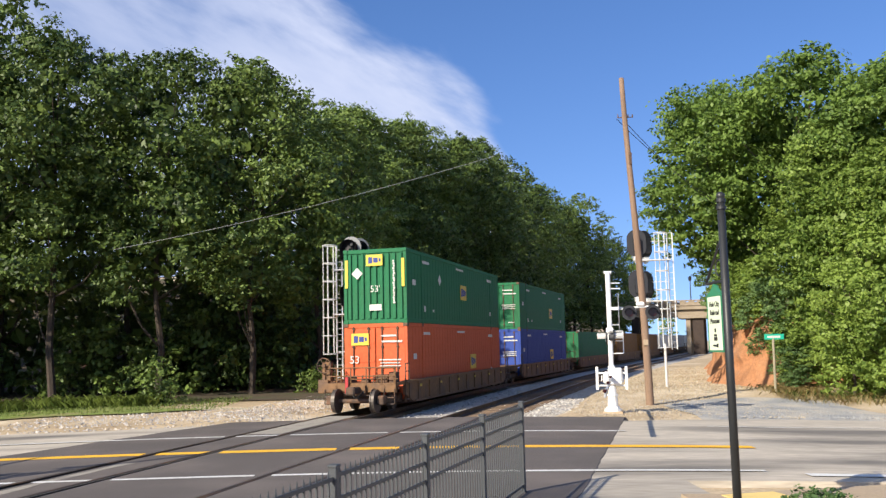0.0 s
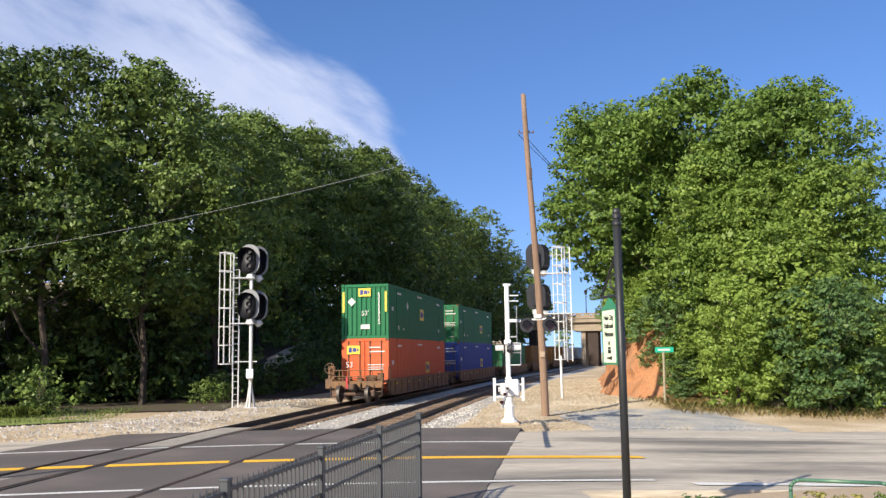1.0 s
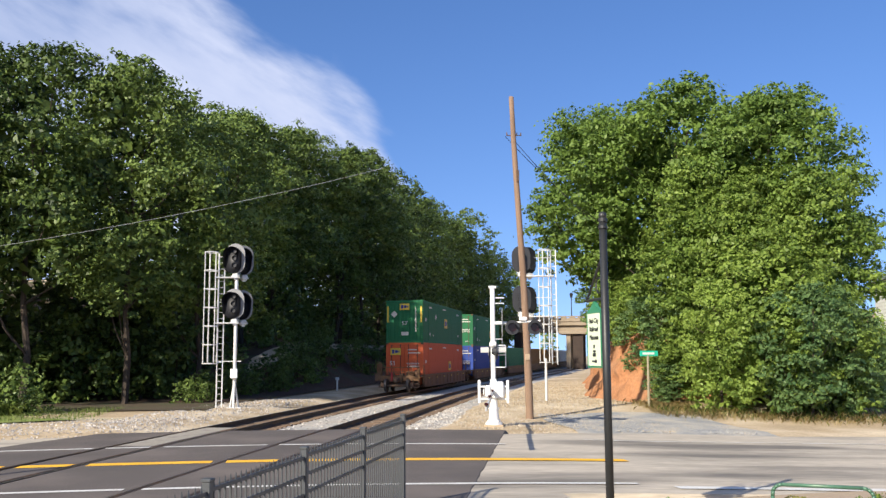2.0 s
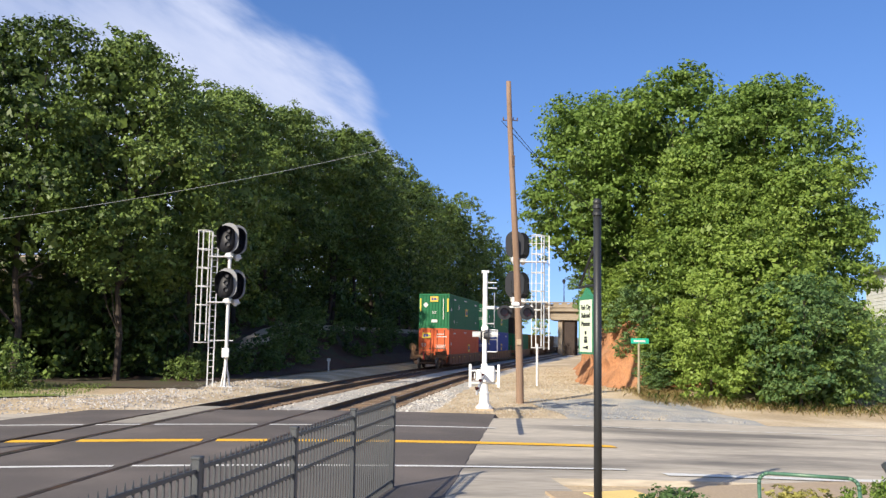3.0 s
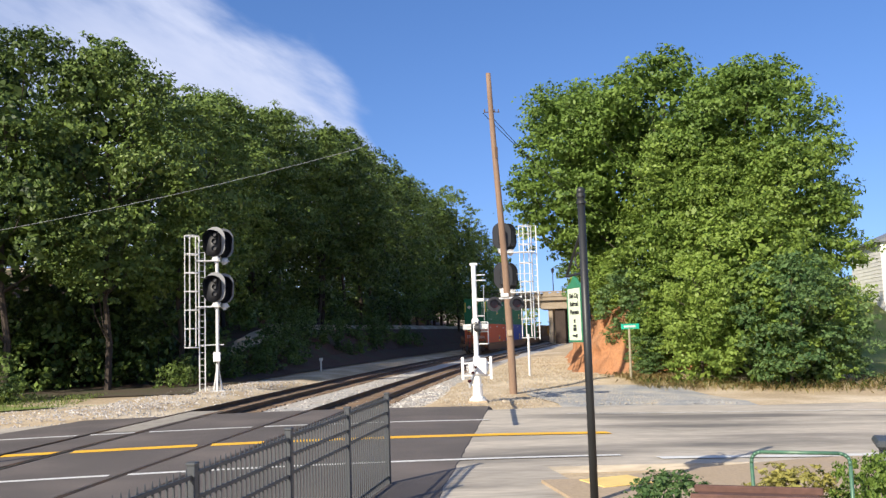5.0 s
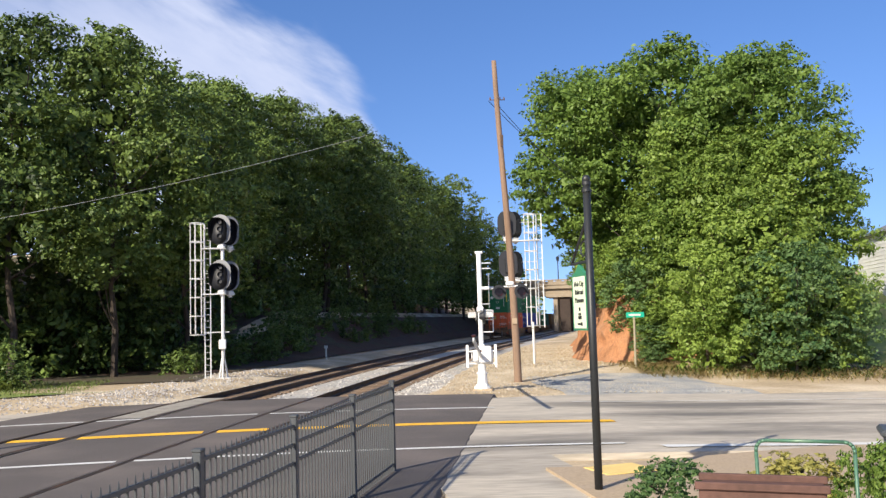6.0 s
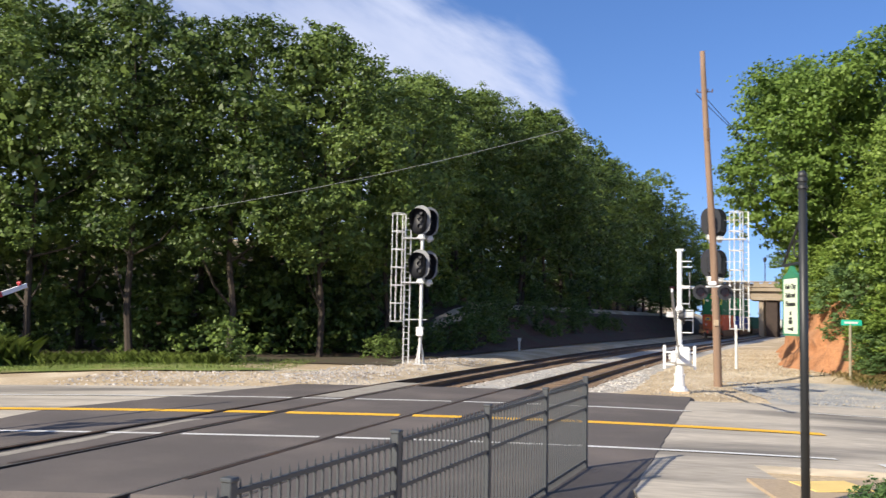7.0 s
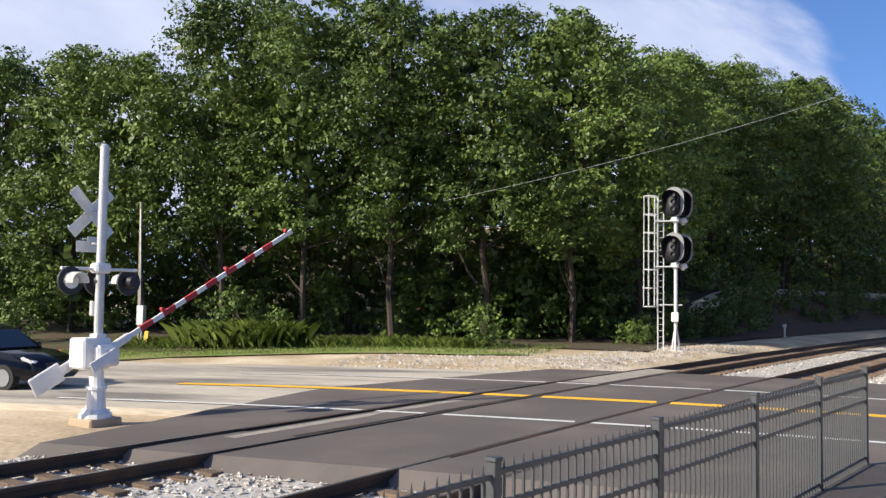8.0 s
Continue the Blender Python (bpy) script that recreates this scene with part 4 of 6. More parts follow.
def dress_container(t, doors, tall):
    ye = -CL / 2 - (0.03 if not doors else 0.045)
    if doors:
        place_logo(t, -0.62, ye - 0.02, 2.3, 0, 1.0)
        bars(t, "lettering", [(0.55, 2.42, 0.62, 0.07), (0.68, 2.2, 0.85, 0.07), (0.6, 1.5, 0.9, 0.045), (0.6, 1.38, 0.8, 0.04), (0.6, 1.27, 0.86, 0.04), (-0.85, 0.5, 0.3, 0.07), (-0.85, 0.38, 0.3, 0.05), (0.75, 0.42, 0.4, 0.05)], pose(0, ye - 0.01, 0), M["decal"], "white printed lines and notices")
        words("size_mark", "53", 0.42, t, pose(-0.85, ye - 0.02, 1.5, 90), M["decal"])
    else:
        place_logo(t, 0.0, ye - 0.02, CH - 0.44, 0, 0.95)
        bm = bmesh.new()
        box(bm, (0, 0, 0), (0.33, 0.01, 0.33), pose(0, 0, 0, 0, 45, 0))
        part("placard", bm, M["decal"], t, "white diamond placard").matrix_basis = pose(-0.72, ye - 0.015, 1.96)
        bm = bmesh.new()
        box(bm, (0, 0, 0), (0.5, 0.01, 0.24))
        part("notice", bm, M["decal"], t, "white notice plate").matrix_basis = pose(0.03, ye - 0.015, 0.62)
        words("size_mark", "53'", 0.36, t, pose(0.03, ye - 0.03, 1.33, 90), M["decal"])
        for x in (-1.17, 1.17):
            bm = bmesh.new()
            box(bm, (0, 0, 0), (0.12, 0.02, 1.1))
            part("warning_strip", bm, M["ydecal"], t, "yellow warning strip").matrix_basis = pose(x, ye - 0.005, 1.95)
        bars(t, "lettering", [(0.78 + 0.012 * (k % 3), 2.4 - 0.095 * k, 0.06 + 0.02 * (k % 2), 0.075) for k in range(18)], pose(0, ye - 0.012, 0), M["decal"], "white upright lettering")
    xs = CW / 2 + 0.004
    place_logo(t, xs + 0.01, 0.4 if not doors else 2.0, CH / 2 + (0.1 if not doors else -0.25), 90, 1.5)
    bars(t, "lettering", [(-5.6, 2.5, 0.9, 0.11), (-0.2, 2.6, 1.3, 0.09), (5.8, 2.45, 0.9, 0.14), (-7.2, 1.6, 0.4, 0.22), (-5.8, 0.6, 0.2, 0.24), (-4.6, 0.55, 0.2, 0.1), (5.9, 0.7, 0.25, 0.2)], pose(xs + 0.01, 0, 0, 0, 0, 90), M["decal"], "white lettering along the side")
    if not doors:
        bm = bmesh.new()
        box(bm, (0, 0, 0), (0.33, 0.01, 0.33), pose(0, 0, 0, 0, 45, 0))
        part("placard", bm, M["decal"], t, "white diamond placard").matrix_basis = pose(xs + 0.012, -3.6, 1.9, 0, 0, 90)


def wheel_mesh():
    bm = bmesh.new()
    rod(bm, (-0.065, 0, 0), (0.065, 0, 0), 0.42, n=24)
    rod(bm, (0.06, 0, 0), (0.09, 0, 0), 0.45, n=24)
    rod(bm, (-0.12, 0, 0), (-0.06, 0, 0), 0.12, n=12)
    return mesh_of("wheel", bm, M["wheel"])


WHEEL = wheel_mesh()
bm = bmesh.new()
box(bm, (0, 0, 0), (0.24, 0.008, 0.09))
REFLECTOR = mesh_of("reflector", bm, M["ydecal"])


def well_car(label, tail):
    """A container well car: deep side sills, decks over the trucks, couplers, ladders and brake gear."""
    t = thing("well_car", Matrix(), label, "freight car", "well cars")
    for x in (-1, 1):
        bm = bmesh.new()
        slab(bm, [(-8.9, 0.62), (-7.9, 0.28), (7.9, 0.28), (8.9, 0.62), (8.9, 1.06), (-8.9, 1.06)], 0.1, pose(x * 1.42, 0, 0, 0, 0, 90))
        box(bm, (x * 1.45, 0, 1.06), (0.2, 17.8, 0.09))
        box(bm, (x * 1.45, 0, 0.31), (0.18, 15.7, 0.08))
        for y in np.arange(-7.4, 7.5, 1.48):
            box(bm, (x * 1.485, y, 0.68), (0.05, 0.09, 0.68))
        part("side_sill", bm, M["car"], t)
        for v in (-7.2, -4.4, -1.6, 1.4, 4.4, 7.2):
            share("reflector", REFLECTOR, t, pose(x * 1.535, v, 0.86, 0, 0, 90))
    bm = bmesh.new()
    box(bm, (0, 0, 0.3), (2.7, 15.7, 0.08))
    part("well_floor", bm, M["under"], t)
    for e in (-1, 1):
        bm = bmesh.new()
        box(bm, (0, e * 9.15, 1.02), (2.9, 1.5, 0.1), None, 0.01)
        box(bm, (0, e * 9.88, 0.9), (2.9, 0.1, 0.34), None, 0.01)
        box(bm, (0, e * 9.2, 0.8), (0.6, 1.7, 0.36))
        for x in (-0.95, 0.95):
            box(bm, (x, e * 9.2, 0.86), (0.14, 1.5, 0.22))
        part("end_deck", bm, M["car"], t)
        bm = bmesh.new()
        box(bm, (0, e * 10.3, 0.82), (0.24, 0.95, 0.24), None, 0.03)
        box(bm, (0.06, e * 10.8, 0.82), (0.34, 0.24, 0.3), None, 0.05)
        part("coupler", bm, M["under"], t)
        bm = bmesh.new()
        for x in (-0.98, 0.98):
            box(bm, (x, e * 9.3, 0.47), (0.16, 1.75, 0.2), None, 0.02)
            for y in (-0.88, 0.88):
                box(bm, (x, e * 9.3 + y, 0.47), (0.26, 0.34, 0.32), None, 0.03)
            for y in (-0.2, 0, 0.2):
                rod(bm, (x, e * 9.3 + y, 0.28), (x, e * 9.3 + y, 0.62), 0.07, n=8)
        box(bm, (0, e * 9.3, 0.5), (2.1, 0.4, 0.22))
        tk = part("truck_frame", bm, M["under"], t, "grimy steel truck frame")
        for y in (-0.88, 0.88):
            for x in (-1, 1):
                w = share("wheel", WHEEL, tk, pose(x * 0.76, e * 9.3 + y, 0.435, 0, 0, 180 if x > 0 else 0))
            bm = bmesh.new()
            rod(bm, (-0.7, e * 9.3 + y, 0.435), (0.7, e * 9.3 + y, 0.435), 0.08, n=8)
            part("axle", bm, M["under"], tk)
        for x in (-1, 1):
            bm = bmesh.new()
            for y in (8.55, 9.0):
                rod(bm, (x * 1.5, e * y, 0.3), (x * 1.5, e * y, 1.75), 0.02, n=6)
            for z in (0.42, 0.78, 1.12, 1.45, 1.74):
                rod(bm, (x * 1.5, e * 8.55, z), (x * 1.5, e * 9.0, z), 0.016, n=6)
            part("ladder", bm, M["under"], t)
            bm = bmesh.new()
            for a, b in (((x * 1.35, e * 9.85, 1.05), (x * 1.35, e * 9.85, 1.6)), ((x * 0.7, e * 9.85, 1.05), (x * 0.7, e * 9.85, 1.6)), ((x * 1.35, e * 9.85, 1.6), (x * 0.7, e * 9.85, 1.6))):
                rod(bm, a, b, 0.018, n=6)
            part("handrail", bm, M["car"], t)
    if tail:
        bm = bmesh.new()
        ring(bm, (-1.35, -9.95, 1.72), (0, 1, 0), 0.27, 0.022)
        for k in range(6):
            a = k * math.pi / 3
            rod(bm, (-1.35, -9.95, 1.72), (-1.35 + 0.27 * math.cos(a), -9.95, 1.72 + 0.27 * math.sin(a)), 0.014, n=5)
        rod(bm, (-1.35, -9.98, 1.72), (-1.35, -9.75, 1.72), 0.06, n=10)
        bw = part("brake_wheel", bm, M["under"], t, "round spoked hand brake wheel")
        bm = bmesh.new()
        box(bm, (-1.32, -9.7, 1.5), (0.34, 0.22, 0.7), None, 0.02)
        box(bm, (-1.42, -9.75, 0.95), (0.4, 0.25, 0.5), None, 0.02)
        part("brake_housing", bm, M["car"], t)
        for k, (x, dx) in enumerate(((-0.25, 0.05), (0.3, -0.08))):
            bm = bmesh.new()
            p = [Vector((x + dx * i, -10.0 - 0.12 * math.sin(i / 5 * 3.1), 0.85 - 0.13 * i + 0.012 * i * i)) for i in range(6)]
            for a, b in zip(p, p[1:]):
                rod(bm, a, b, 0.03, n=6)
            part("air_hose", bm, M["blackpaint"], t)
        bm = bmesh.new()
        box(bm, (-0.42, -10.02, 0.98), (0.12, 0.05, 0.62), None, 0.01)
        part("marker", bm, M["red"], t, "red and white end marker")
        bm = bmesh.new()
        for x, y, z, sx, sy, sz in ((0.75, -9.3, 1.2, 0.5, 0.5, 0.3), (-0.6, -9.2, 1.16, 0.3, 0.6, 0.2), (0.2, -9.6, 1.14, 0.25, 0.3, 0.16), (1.2, -9.4, 1.25, 0.25, 0.5, 0.4)):
            box(bm, (x, y, z), (sx, sy, sz), None, 0.02)
        for x in (-0.55, 0.05, 0.5, 0.9):
            rod(bm, (x, -9.7, 1.05), (x + 0.03, -9.7, 1.35), 0.03, n=6)
        part("brake_gear", bm, M["under"], t)
        for z, y in ((1.32, -9.94), (1.62, -9.94), (1.2, -9.6)):
            bm = bmesh.new()
            rod(bm, (-1.2, y, z), (1.42, y, z), 0.022, n=6)
            part("cross_pipe", bm, M["car"], t)
        for x in (-0.85, -0.3, 0.3, 0.9, 1.42):
            bm = bmesh.new()
            rod(bm, (x, -9.92, 0.72), (x, -9.92, 1.64), 0.024, n=6)
            part("stanchion", bm, M["car"], t)
        for x, w in ((-1.15, 0.32), (1.2, 0.4)):
            bm = bmesh.new()
            for z in (0.32, 0.55):
                box(bm, (x, -9.98, z), (w, 0.1, 0.035))
            for k in (-1, 1):
                rod(bm, (x + k * w / 2, -9.96, 0.3), (x + k * w / 2, -9.96, 0.85), 0.018, n=6)
            part("step", bm, M["under"], t, "rusty hanging step")
        bm = bmesh.new()
        p = [Vector((0.9 - 0.25 * k, -10.05, 0.72 - 0.1 * math.sin(k / 6 * math.pi))) for k in range(7)]
        for a, b in zip(p, p[1:]):
            rod(bm, a, b, 0.02, n=6)
        part("uncoupling_lever", bm, M["under"], t)
    return t


TRAIN = []          # (thing, distance of its centre behind the first container's end, height)
PITCH = 21.9
loads = [("gr_box", "or_box"), ("gr_box", "bl_box"), (None, "gr_box"), (None, "br_box"), (None, "br_box"), (None, "wh_box"), (None, "wh_box"), (None, "wh_box"), (None, "wh_box")]
names = dict(gr_box="green", or_box="orange", bl_box="blue", wh_box="white", br_box="brown")
for i, (top, low) in enumerate(loads):
    c = well_car("rusty brown container well car at the tail of the train" if i == 0 else "rusty brown container well car in the train", i == 0)
    TRAIN.append((c, CL / 2 + PITCH * i, 0.0))
    for kind, z, upper in ((low, 0.37, False), (top, 0.37 + CH, True)):
        if not kind:
            continue
        b = container("container", M[kind], f"{names[kind]} corrugated steel container " + ("stacked on another container" if upper else "sitting in a well car"), not upper or i > 0)
        if i < 2:
            dress_container(b, not upper or i > 0, upper)
        TRAIN.append((b, CL / 2 + PITCH * i, z))


def train_motion():
    ahead = [(t, 13.86 * t) for t in (0.0, 1.0, 2.0, 3.0, 4.0, 5.0, 6.0, 7.0, 8.0)]
    for ob, d, z in TRAIN:
        rows = []
        for t, a in ahead:
            x, y, h = track(33 + d + a)
            rows.append((t, pose(x, y, z, 0, 0, -math.degrees(h))))
        walk(ob, rows)


# ---- railway signals ----
def oblong(w, h, n=10):
    """An upright outline with round ends."""
    return [(w * math.cos(math.pi * k / n), h - w + w * math.sin(math.pi * k / n)) for k in range(n + 1)] + [(w * math.cos(math.pi + math.pi * k / n), w - h + w * math.sin(math.pi + math.pi * k / n)) for k in range(n + 1)]


def signal_head(parent, m, paint):
    """An oblong background plate with a deep dark shade in front and lamps inside it."""
    h = 0.74
    bm = bmesh.new()
    slab(bm, oblong(0.5, h), 0.03)
    plate = part("background_plate", bm, paint, parent, "oblong grey signal background plate")
    plate.matrix_basis = m
    bm = bmesh.new()
    ring_a = [(x - 0.07, z - 0.07) for x, z in oblong(0.4, h - 0.1)]
    a = [bm.verts.new((x, -0.02, z)) for x, z in ring_a]
    b = [bm.verts.new((x * 1.03 - 0.03, -0.02 - 0.3 * (0.3 + 0.7 * smooth(z, -h, h * 0.4)), z)) for x, z in ring_a]
    for i in range(len(a)):
        j = (i + 1) % len(a)
        bm.faces.new((a[i], a[j], b[j], b[i]))
    bmesh.ops.solidify(bm, geom=bm.faces[:], thickness=0.012)
    slab(bm, ring_a, 0.012, pose(0, -0.024, 0))
    part("shade", bm, M["signblack"], plate, "deep black sun shade", True)
    for k in range(3):
        bm = bmesh.new()
        rod(bm, (0, -0.03, 0.36 - 0.34 * k), (0, -0.14, 0.36 - 0.34 * k), 0.11, 0.12, 14, False)
        rod(bm, (0, -0.035, 0.36 - 0.34 * k), (0, -0.05, 0.36 - 0.34 * k), 0.1, n=14)
        part("lamp", bm, M["signblack"], plate)
    bm = bmesh.new()
    box(bm, (0, 0.16, -0.1), (0.34, 0.28, 0.8), None, 0.03)
    part("lamp_housing", bm, M["signblack"], plate)
    bm = bmesh.new()
    box(bm, (0.04, 0.06, -h - 0.1), (0.3, 0.3, 0.26), None, 0.05)
    rod(bm, (0.04, 0.06, -h - 0.3), (0.04, 0.06, -h + 0.06), 0.09, n=8)
    for x in (-0.12, 0.2):
        rod(bm, (x, -0.12, -h - 0.16), (x, 0.2, -h + 0.02), 0.03, n=6)
    part("bracket", bm, M["alu"], plate, "pale cast bracket")
    return plate


def signal_mast(name, m, label, top, cage_x, heads, face, mast_x, thin):
    """A mast, a caged ladder with platforms and two heads."""
    t = thing(name, m, label, "railway signal", "railway signals")
    bm = bmesh.new()
    if thin:
        rod(bm, (cage_x, 0, -0.2), (cage_x, 0, 2.3), 0.07, n=10)
    else:
        rod(bm, (mast_x, 0, 1.0), (mast_x, 0, top - 1.0), 0.085, n=12)
        for k in range(3):
            a = k * 2.1 + 0.4
            rod(bm, (mast_x + 0.24 * math.cos(a), 0.24 * math.sin(a), -0.05), (mast_x + 0.02 * math.cos(a), 0.02 * math.sin(a), 1.15), 0.05, n=8)
        box(bm, (mast_x, 0, -0.02), (0.7, 0.7, 0.12), None, 0.02)
    part("mast", bm, M["alu"], t)
    bm = bmesh.new()
    lx = cage_x + 0.36
    for x in (lx, lx + 0.26):
        box(bm, (x, 0.1, top / 2 + (0 if not thin else 1.0)), (0.06, 0.05, top - (0 if not thin else 2.0)))
    z = 2.1 if thin else 0.35
    while z < top:
        rod(bm, (lx, 0.1, z), (lx + 0.26, 0.1, z), 0.012, n=6)
        z += 0.3
    part("ladder", bm, M["alu"], t, "pale metal ladder")
    r = 0.33
    bm = bmesh.new()
    rod(bm, (0, 0, 2.15), (0, 0, top), 0.017, n=6)
    bar = mesh_of("cage_bar", bm, M["alu"])
    for k in range(7):
        a = math.pi * k / 3.5
        share("cage_bar", bar, t, pose(cage_x + r * math.cos(a), r * math.sin(a), 0))
    bm = bmesh.new()
    ring(bm, (0, 0, 0), (0, 0, 1), r, 0.024, 20, 5)
    hp = mesh_of("cage_hoop", bm, M["alu"])
    for z in np.linspace(2.1, top, 7):
        share("cage_hoop", hp, t, pose(cage_x, 0, z))
    for hz in heads:
        bm = bmesh.new()
        box(bm, ((mast_x + lx) / 2, 0.05, hz - 0.92), (abs(mast_x - lx) + 0.3, 0.5, 0.05))
        for x in (lx, mast_x + 0.1):
            rod(bm, (x, 0.28, hz - 0.9), (x, 0.28, hz + 0.1), 0.018, n=6)
        rod(bm, (lx, 0.28, hz + 0.1), (mast_x + 0.1, 0.28, hz + 0.1), 0.018, n=6)
        part("platform", bm, M["alu"], t, "grated work platform")
        # the thin mast's plates take black: their shaded backs put into the paint
        signal_head(t, pose(mast_x - 0.1, -0.05, hz, 0, 0, face), M["hood"] if not thin else M["signblack"])
        signal_head(t, pose(mast_x + 0.32, 0.3, hz - 0.04, 0, 0, face + 40), M["hood"] if not thin else M["signblack"])
    if not thin:
        bm = bmesh.new()
        box(bm, (mast_x - 0.03, -0.16, 1.62), (0.34, 0.22, 0.46), None, 0.03)
        part("junction_box", bm, M["whitepaint"], t)
        bm = bmesh.new()
        rod(bm, (lx, 0.1, 2.2), (mast_x + 0.3, 0, 2.2), 0.025, n=6)
        part("brace", bm, M["alu"], t)
    return t


signal_mast("railway_signal", pose(-4.0, 43.9, -0.04, 0, 0, 4), "tall railway signal with caged ladder and two black heads", 7.45, -1.2, (7.15, 4.95), -16, 0.0, False)
signal_mast("railway_signal", pose(11.9, 46.2, -0.1, 0, 0, -12), "tall railway signal with caged ladder seen from behind", 8.1, 0.0, (7.6, 5.45), 180, -1.12, True)


# ---- crossing signals with gates ----
def flasher(parent, m, lens, hood):
    bm = bmesh.new()
    rod(bm, (0, 0, 0), (0.05, 0, 0), 0.27, n=24)
    d = part("flasher", bm, M["signblack"], parent, "round black flasher disc")
    d.matrix_basis = m
    bm = bmesh.new()
    rod(bm, (0.05, 0, 0), (0.07, 0, 0), 0.15, n=20)
    part("lens", bm, lens, d)
    bm = bmesh.new()
    n = 12
    a = [bm.verts.new((0.05, 0.17 * math.cos(math.pi * k / n - 0.25 * (1 - 2 * k / n)), 0.17 * math.sin(math.pi * k / n - 0.25 * (1 - 2 * k / n)))) for k in range(n + 1)]
    b = [bm.verts.new((0.36, v.co.y * 1.02, v.co.z * 0.95)) for v in a]
    for k in range(n):
        bm.faces.new((a[k], a[k + 1], b[k + 1], b[k]))
    bmesh.ops.solidify(bm, geom=bm.faces[:], thickness=0.012)
    part("visor", bm, hood, d)
    bm = bmesh.new()
    rod(bm, (-0.16, 0, 0), (0, 0, 0), 0.1, 0.16, 14)
    part("housing", bm, M["signblack"], d)
    return d


def crossing_signal(m, label, paint, height, side_lights, reach):
    t = thing("crossing_signal", m, label, "crossing signal", "crossing signals")
    bm = bmesh.new()
    rod(bm, (0, 0, 0.9), (0, 0, height), 0.088, n=16)
    rod(bm, (0, 0, height), (0, 0, height + 0.05), 0.1, 0.05, 16)
    part("mast", bm, paint, t)
    bm = bmesh.new()
    rod(bm, (0, 0, 0.0), (0, 0, 0.12), 0.33, 0.3, 12)
    rod(bm, (0, 0, 0.12), (0, 0, 0.2), 0.27, 0.2, 12)
    rod(bm, (0, 0, 0.2), (0, 0, 0.62), 0.19, 0.165, 12)
    rod(bm, (0, 0, 0.58), (0, 0, 0.64), 0.2, 0.2, 12)
    rod(bm, (0, 0, 0.55), (0, 0, 0.98), 0.15, 0.13, 12)
    for k in range(4):
        a = k * math.pi / 2 + 0.6
        rod(bm, (0.25 * math.cos(a), 0.25 * math.sin(a), 0.1), (0.25 * math.cos(a), 0.25 * math.sin(a), 0.2), 0.03, n=6)
    part("pedestal", bm, M["whitepaint"], t)
    bm = bmesh.new()
    box(bm, (0, 0, -0.05), (0.72, 0.72, 0.18), None, 0.03)
    part("footing", bm, M["kerb"], t, "stained concrete footing")
    bm = bmesh.new()
    box(bm, (-0.12, -0.08, 1.28), (0.5, 0.62, 0.6), None, 0.04)
    box(bm, (0.2, 0.06, 1.24), (0.2, 0.5, 0.42), None, 0.05)
    box(bm, (0.0, 0.0, 1.62), (0.24, 0.24, 0.08), None, 0.02)
    part("gate_mechanism", bm, M["whitepaint"], t, "white gate mechanism housing")
    # crossbuck and its plate
    for k in (45, -45):
        bm = bmesh.new()
        box(bm, (0, 0, 0), (0.02, 1.22, 0.23), None, 0.004)
        c = part("crossbuck_blade", bm, M["galv"], t, "grey back of a crossbuck blade")
        c.matrix_basis = pose(-0.34 - 0.012 * (k > 0), 0, height - 1.3, k, 0, 0)
    bm = bmesh.new()
    box(bm, (-0.34, -0.08, height - 1.98), (0.02, 0.5, 0.22), None, 0.01)
    box(bm, (-0.34, 0.04, height - 1.84), (0.02, 0.26, 0.12), None, 0.01)
    part("track_count_plate", bm, M["galv"], t, "grey back of the track count plate")
    # crossarm with flashing lights
    bm = bmesh.new()
    rod(bm, (0, -0.85, 2.92), (0, 0.85, 2.92), 0.03, n=8)
    box(bm, (0, 0, 2.94), (0.26, 0.34, 0.2), None, 0.04)
    part("crossarm", bm, M["whitepaint"], t)
    bm = bmesh.new()
    for z in (height - 1.3, height - 1.92):
        rod(bm, (0, 0, z), (-0.34, 0, z), 0.025, n=6)
    part("sign_bracket", bm, M["galv"], t)
    for y, face in ((-0.74, 0), (0.02, 180), (0.76, 180)):
        flasher(t, pose(0.12 if face == 0 else -0.12, y, 2.68, 0, 0, face), M["glassy"] if face == 0 and y < 0 else M["lens"], M["whitepaint"])
    if side_lights:
        bm = bmesh.new()
        rod(bm, (0, 0, 3.72), (-0.5, 0.02, 3.72), 0.06, n=8)
        rod(bm, (-0.4, 0.02, 3.72), (-1.75, 0.05, 3.78), 0.035, n=8)
        box(bm, (-1.12, 0.05, 3.86), (0.3, 0.2, 0.16), None, 0.04)
        part("side_crossarm", bm, M["whitepaint"], t)
        for x in (-0.72, -1.55):
            flasher(t, pose(x, 0.1, 3.55, 0, 0, 90), M["lens"], M["signblack"])
        bm = bmesh.new()
        for z in (4.35, 4.55):
            rod(bm, (0, 0, z + 0.1), (-0.42, 0, z + 0.1), 0.02, n=6)
        part("bracket", bm, M["whitepaint"], t)
        bm = bmesh.new()
        for z in (2.1, 2.55, 2.9):
            rod(bm, (0, 0, z), (-0.46, 0, z), 0.02, n=6)
        rod(bm, (-0.46, 0, 2.1), (-0.46, 0, 2.9), 0.02, n=6)
        part("step_bracket", bm, M["whitepaint"], t)
        for x in (-0.52, 0.52):
            bm = bmesh.new()
            box(bm, (x, 0.1, 1.22), (0.1, 0.1, 0.84), None, 0.015)
            for z in (0.95, 1.4):
                rod(bm, (x, 0.1, z), (0, 0, z), 0.035, n=6)
            part("counterweight_bracket", bm, M["whitepaint"], t, "white upright bracket beside the mechanism")
        bm = bmesh.new()
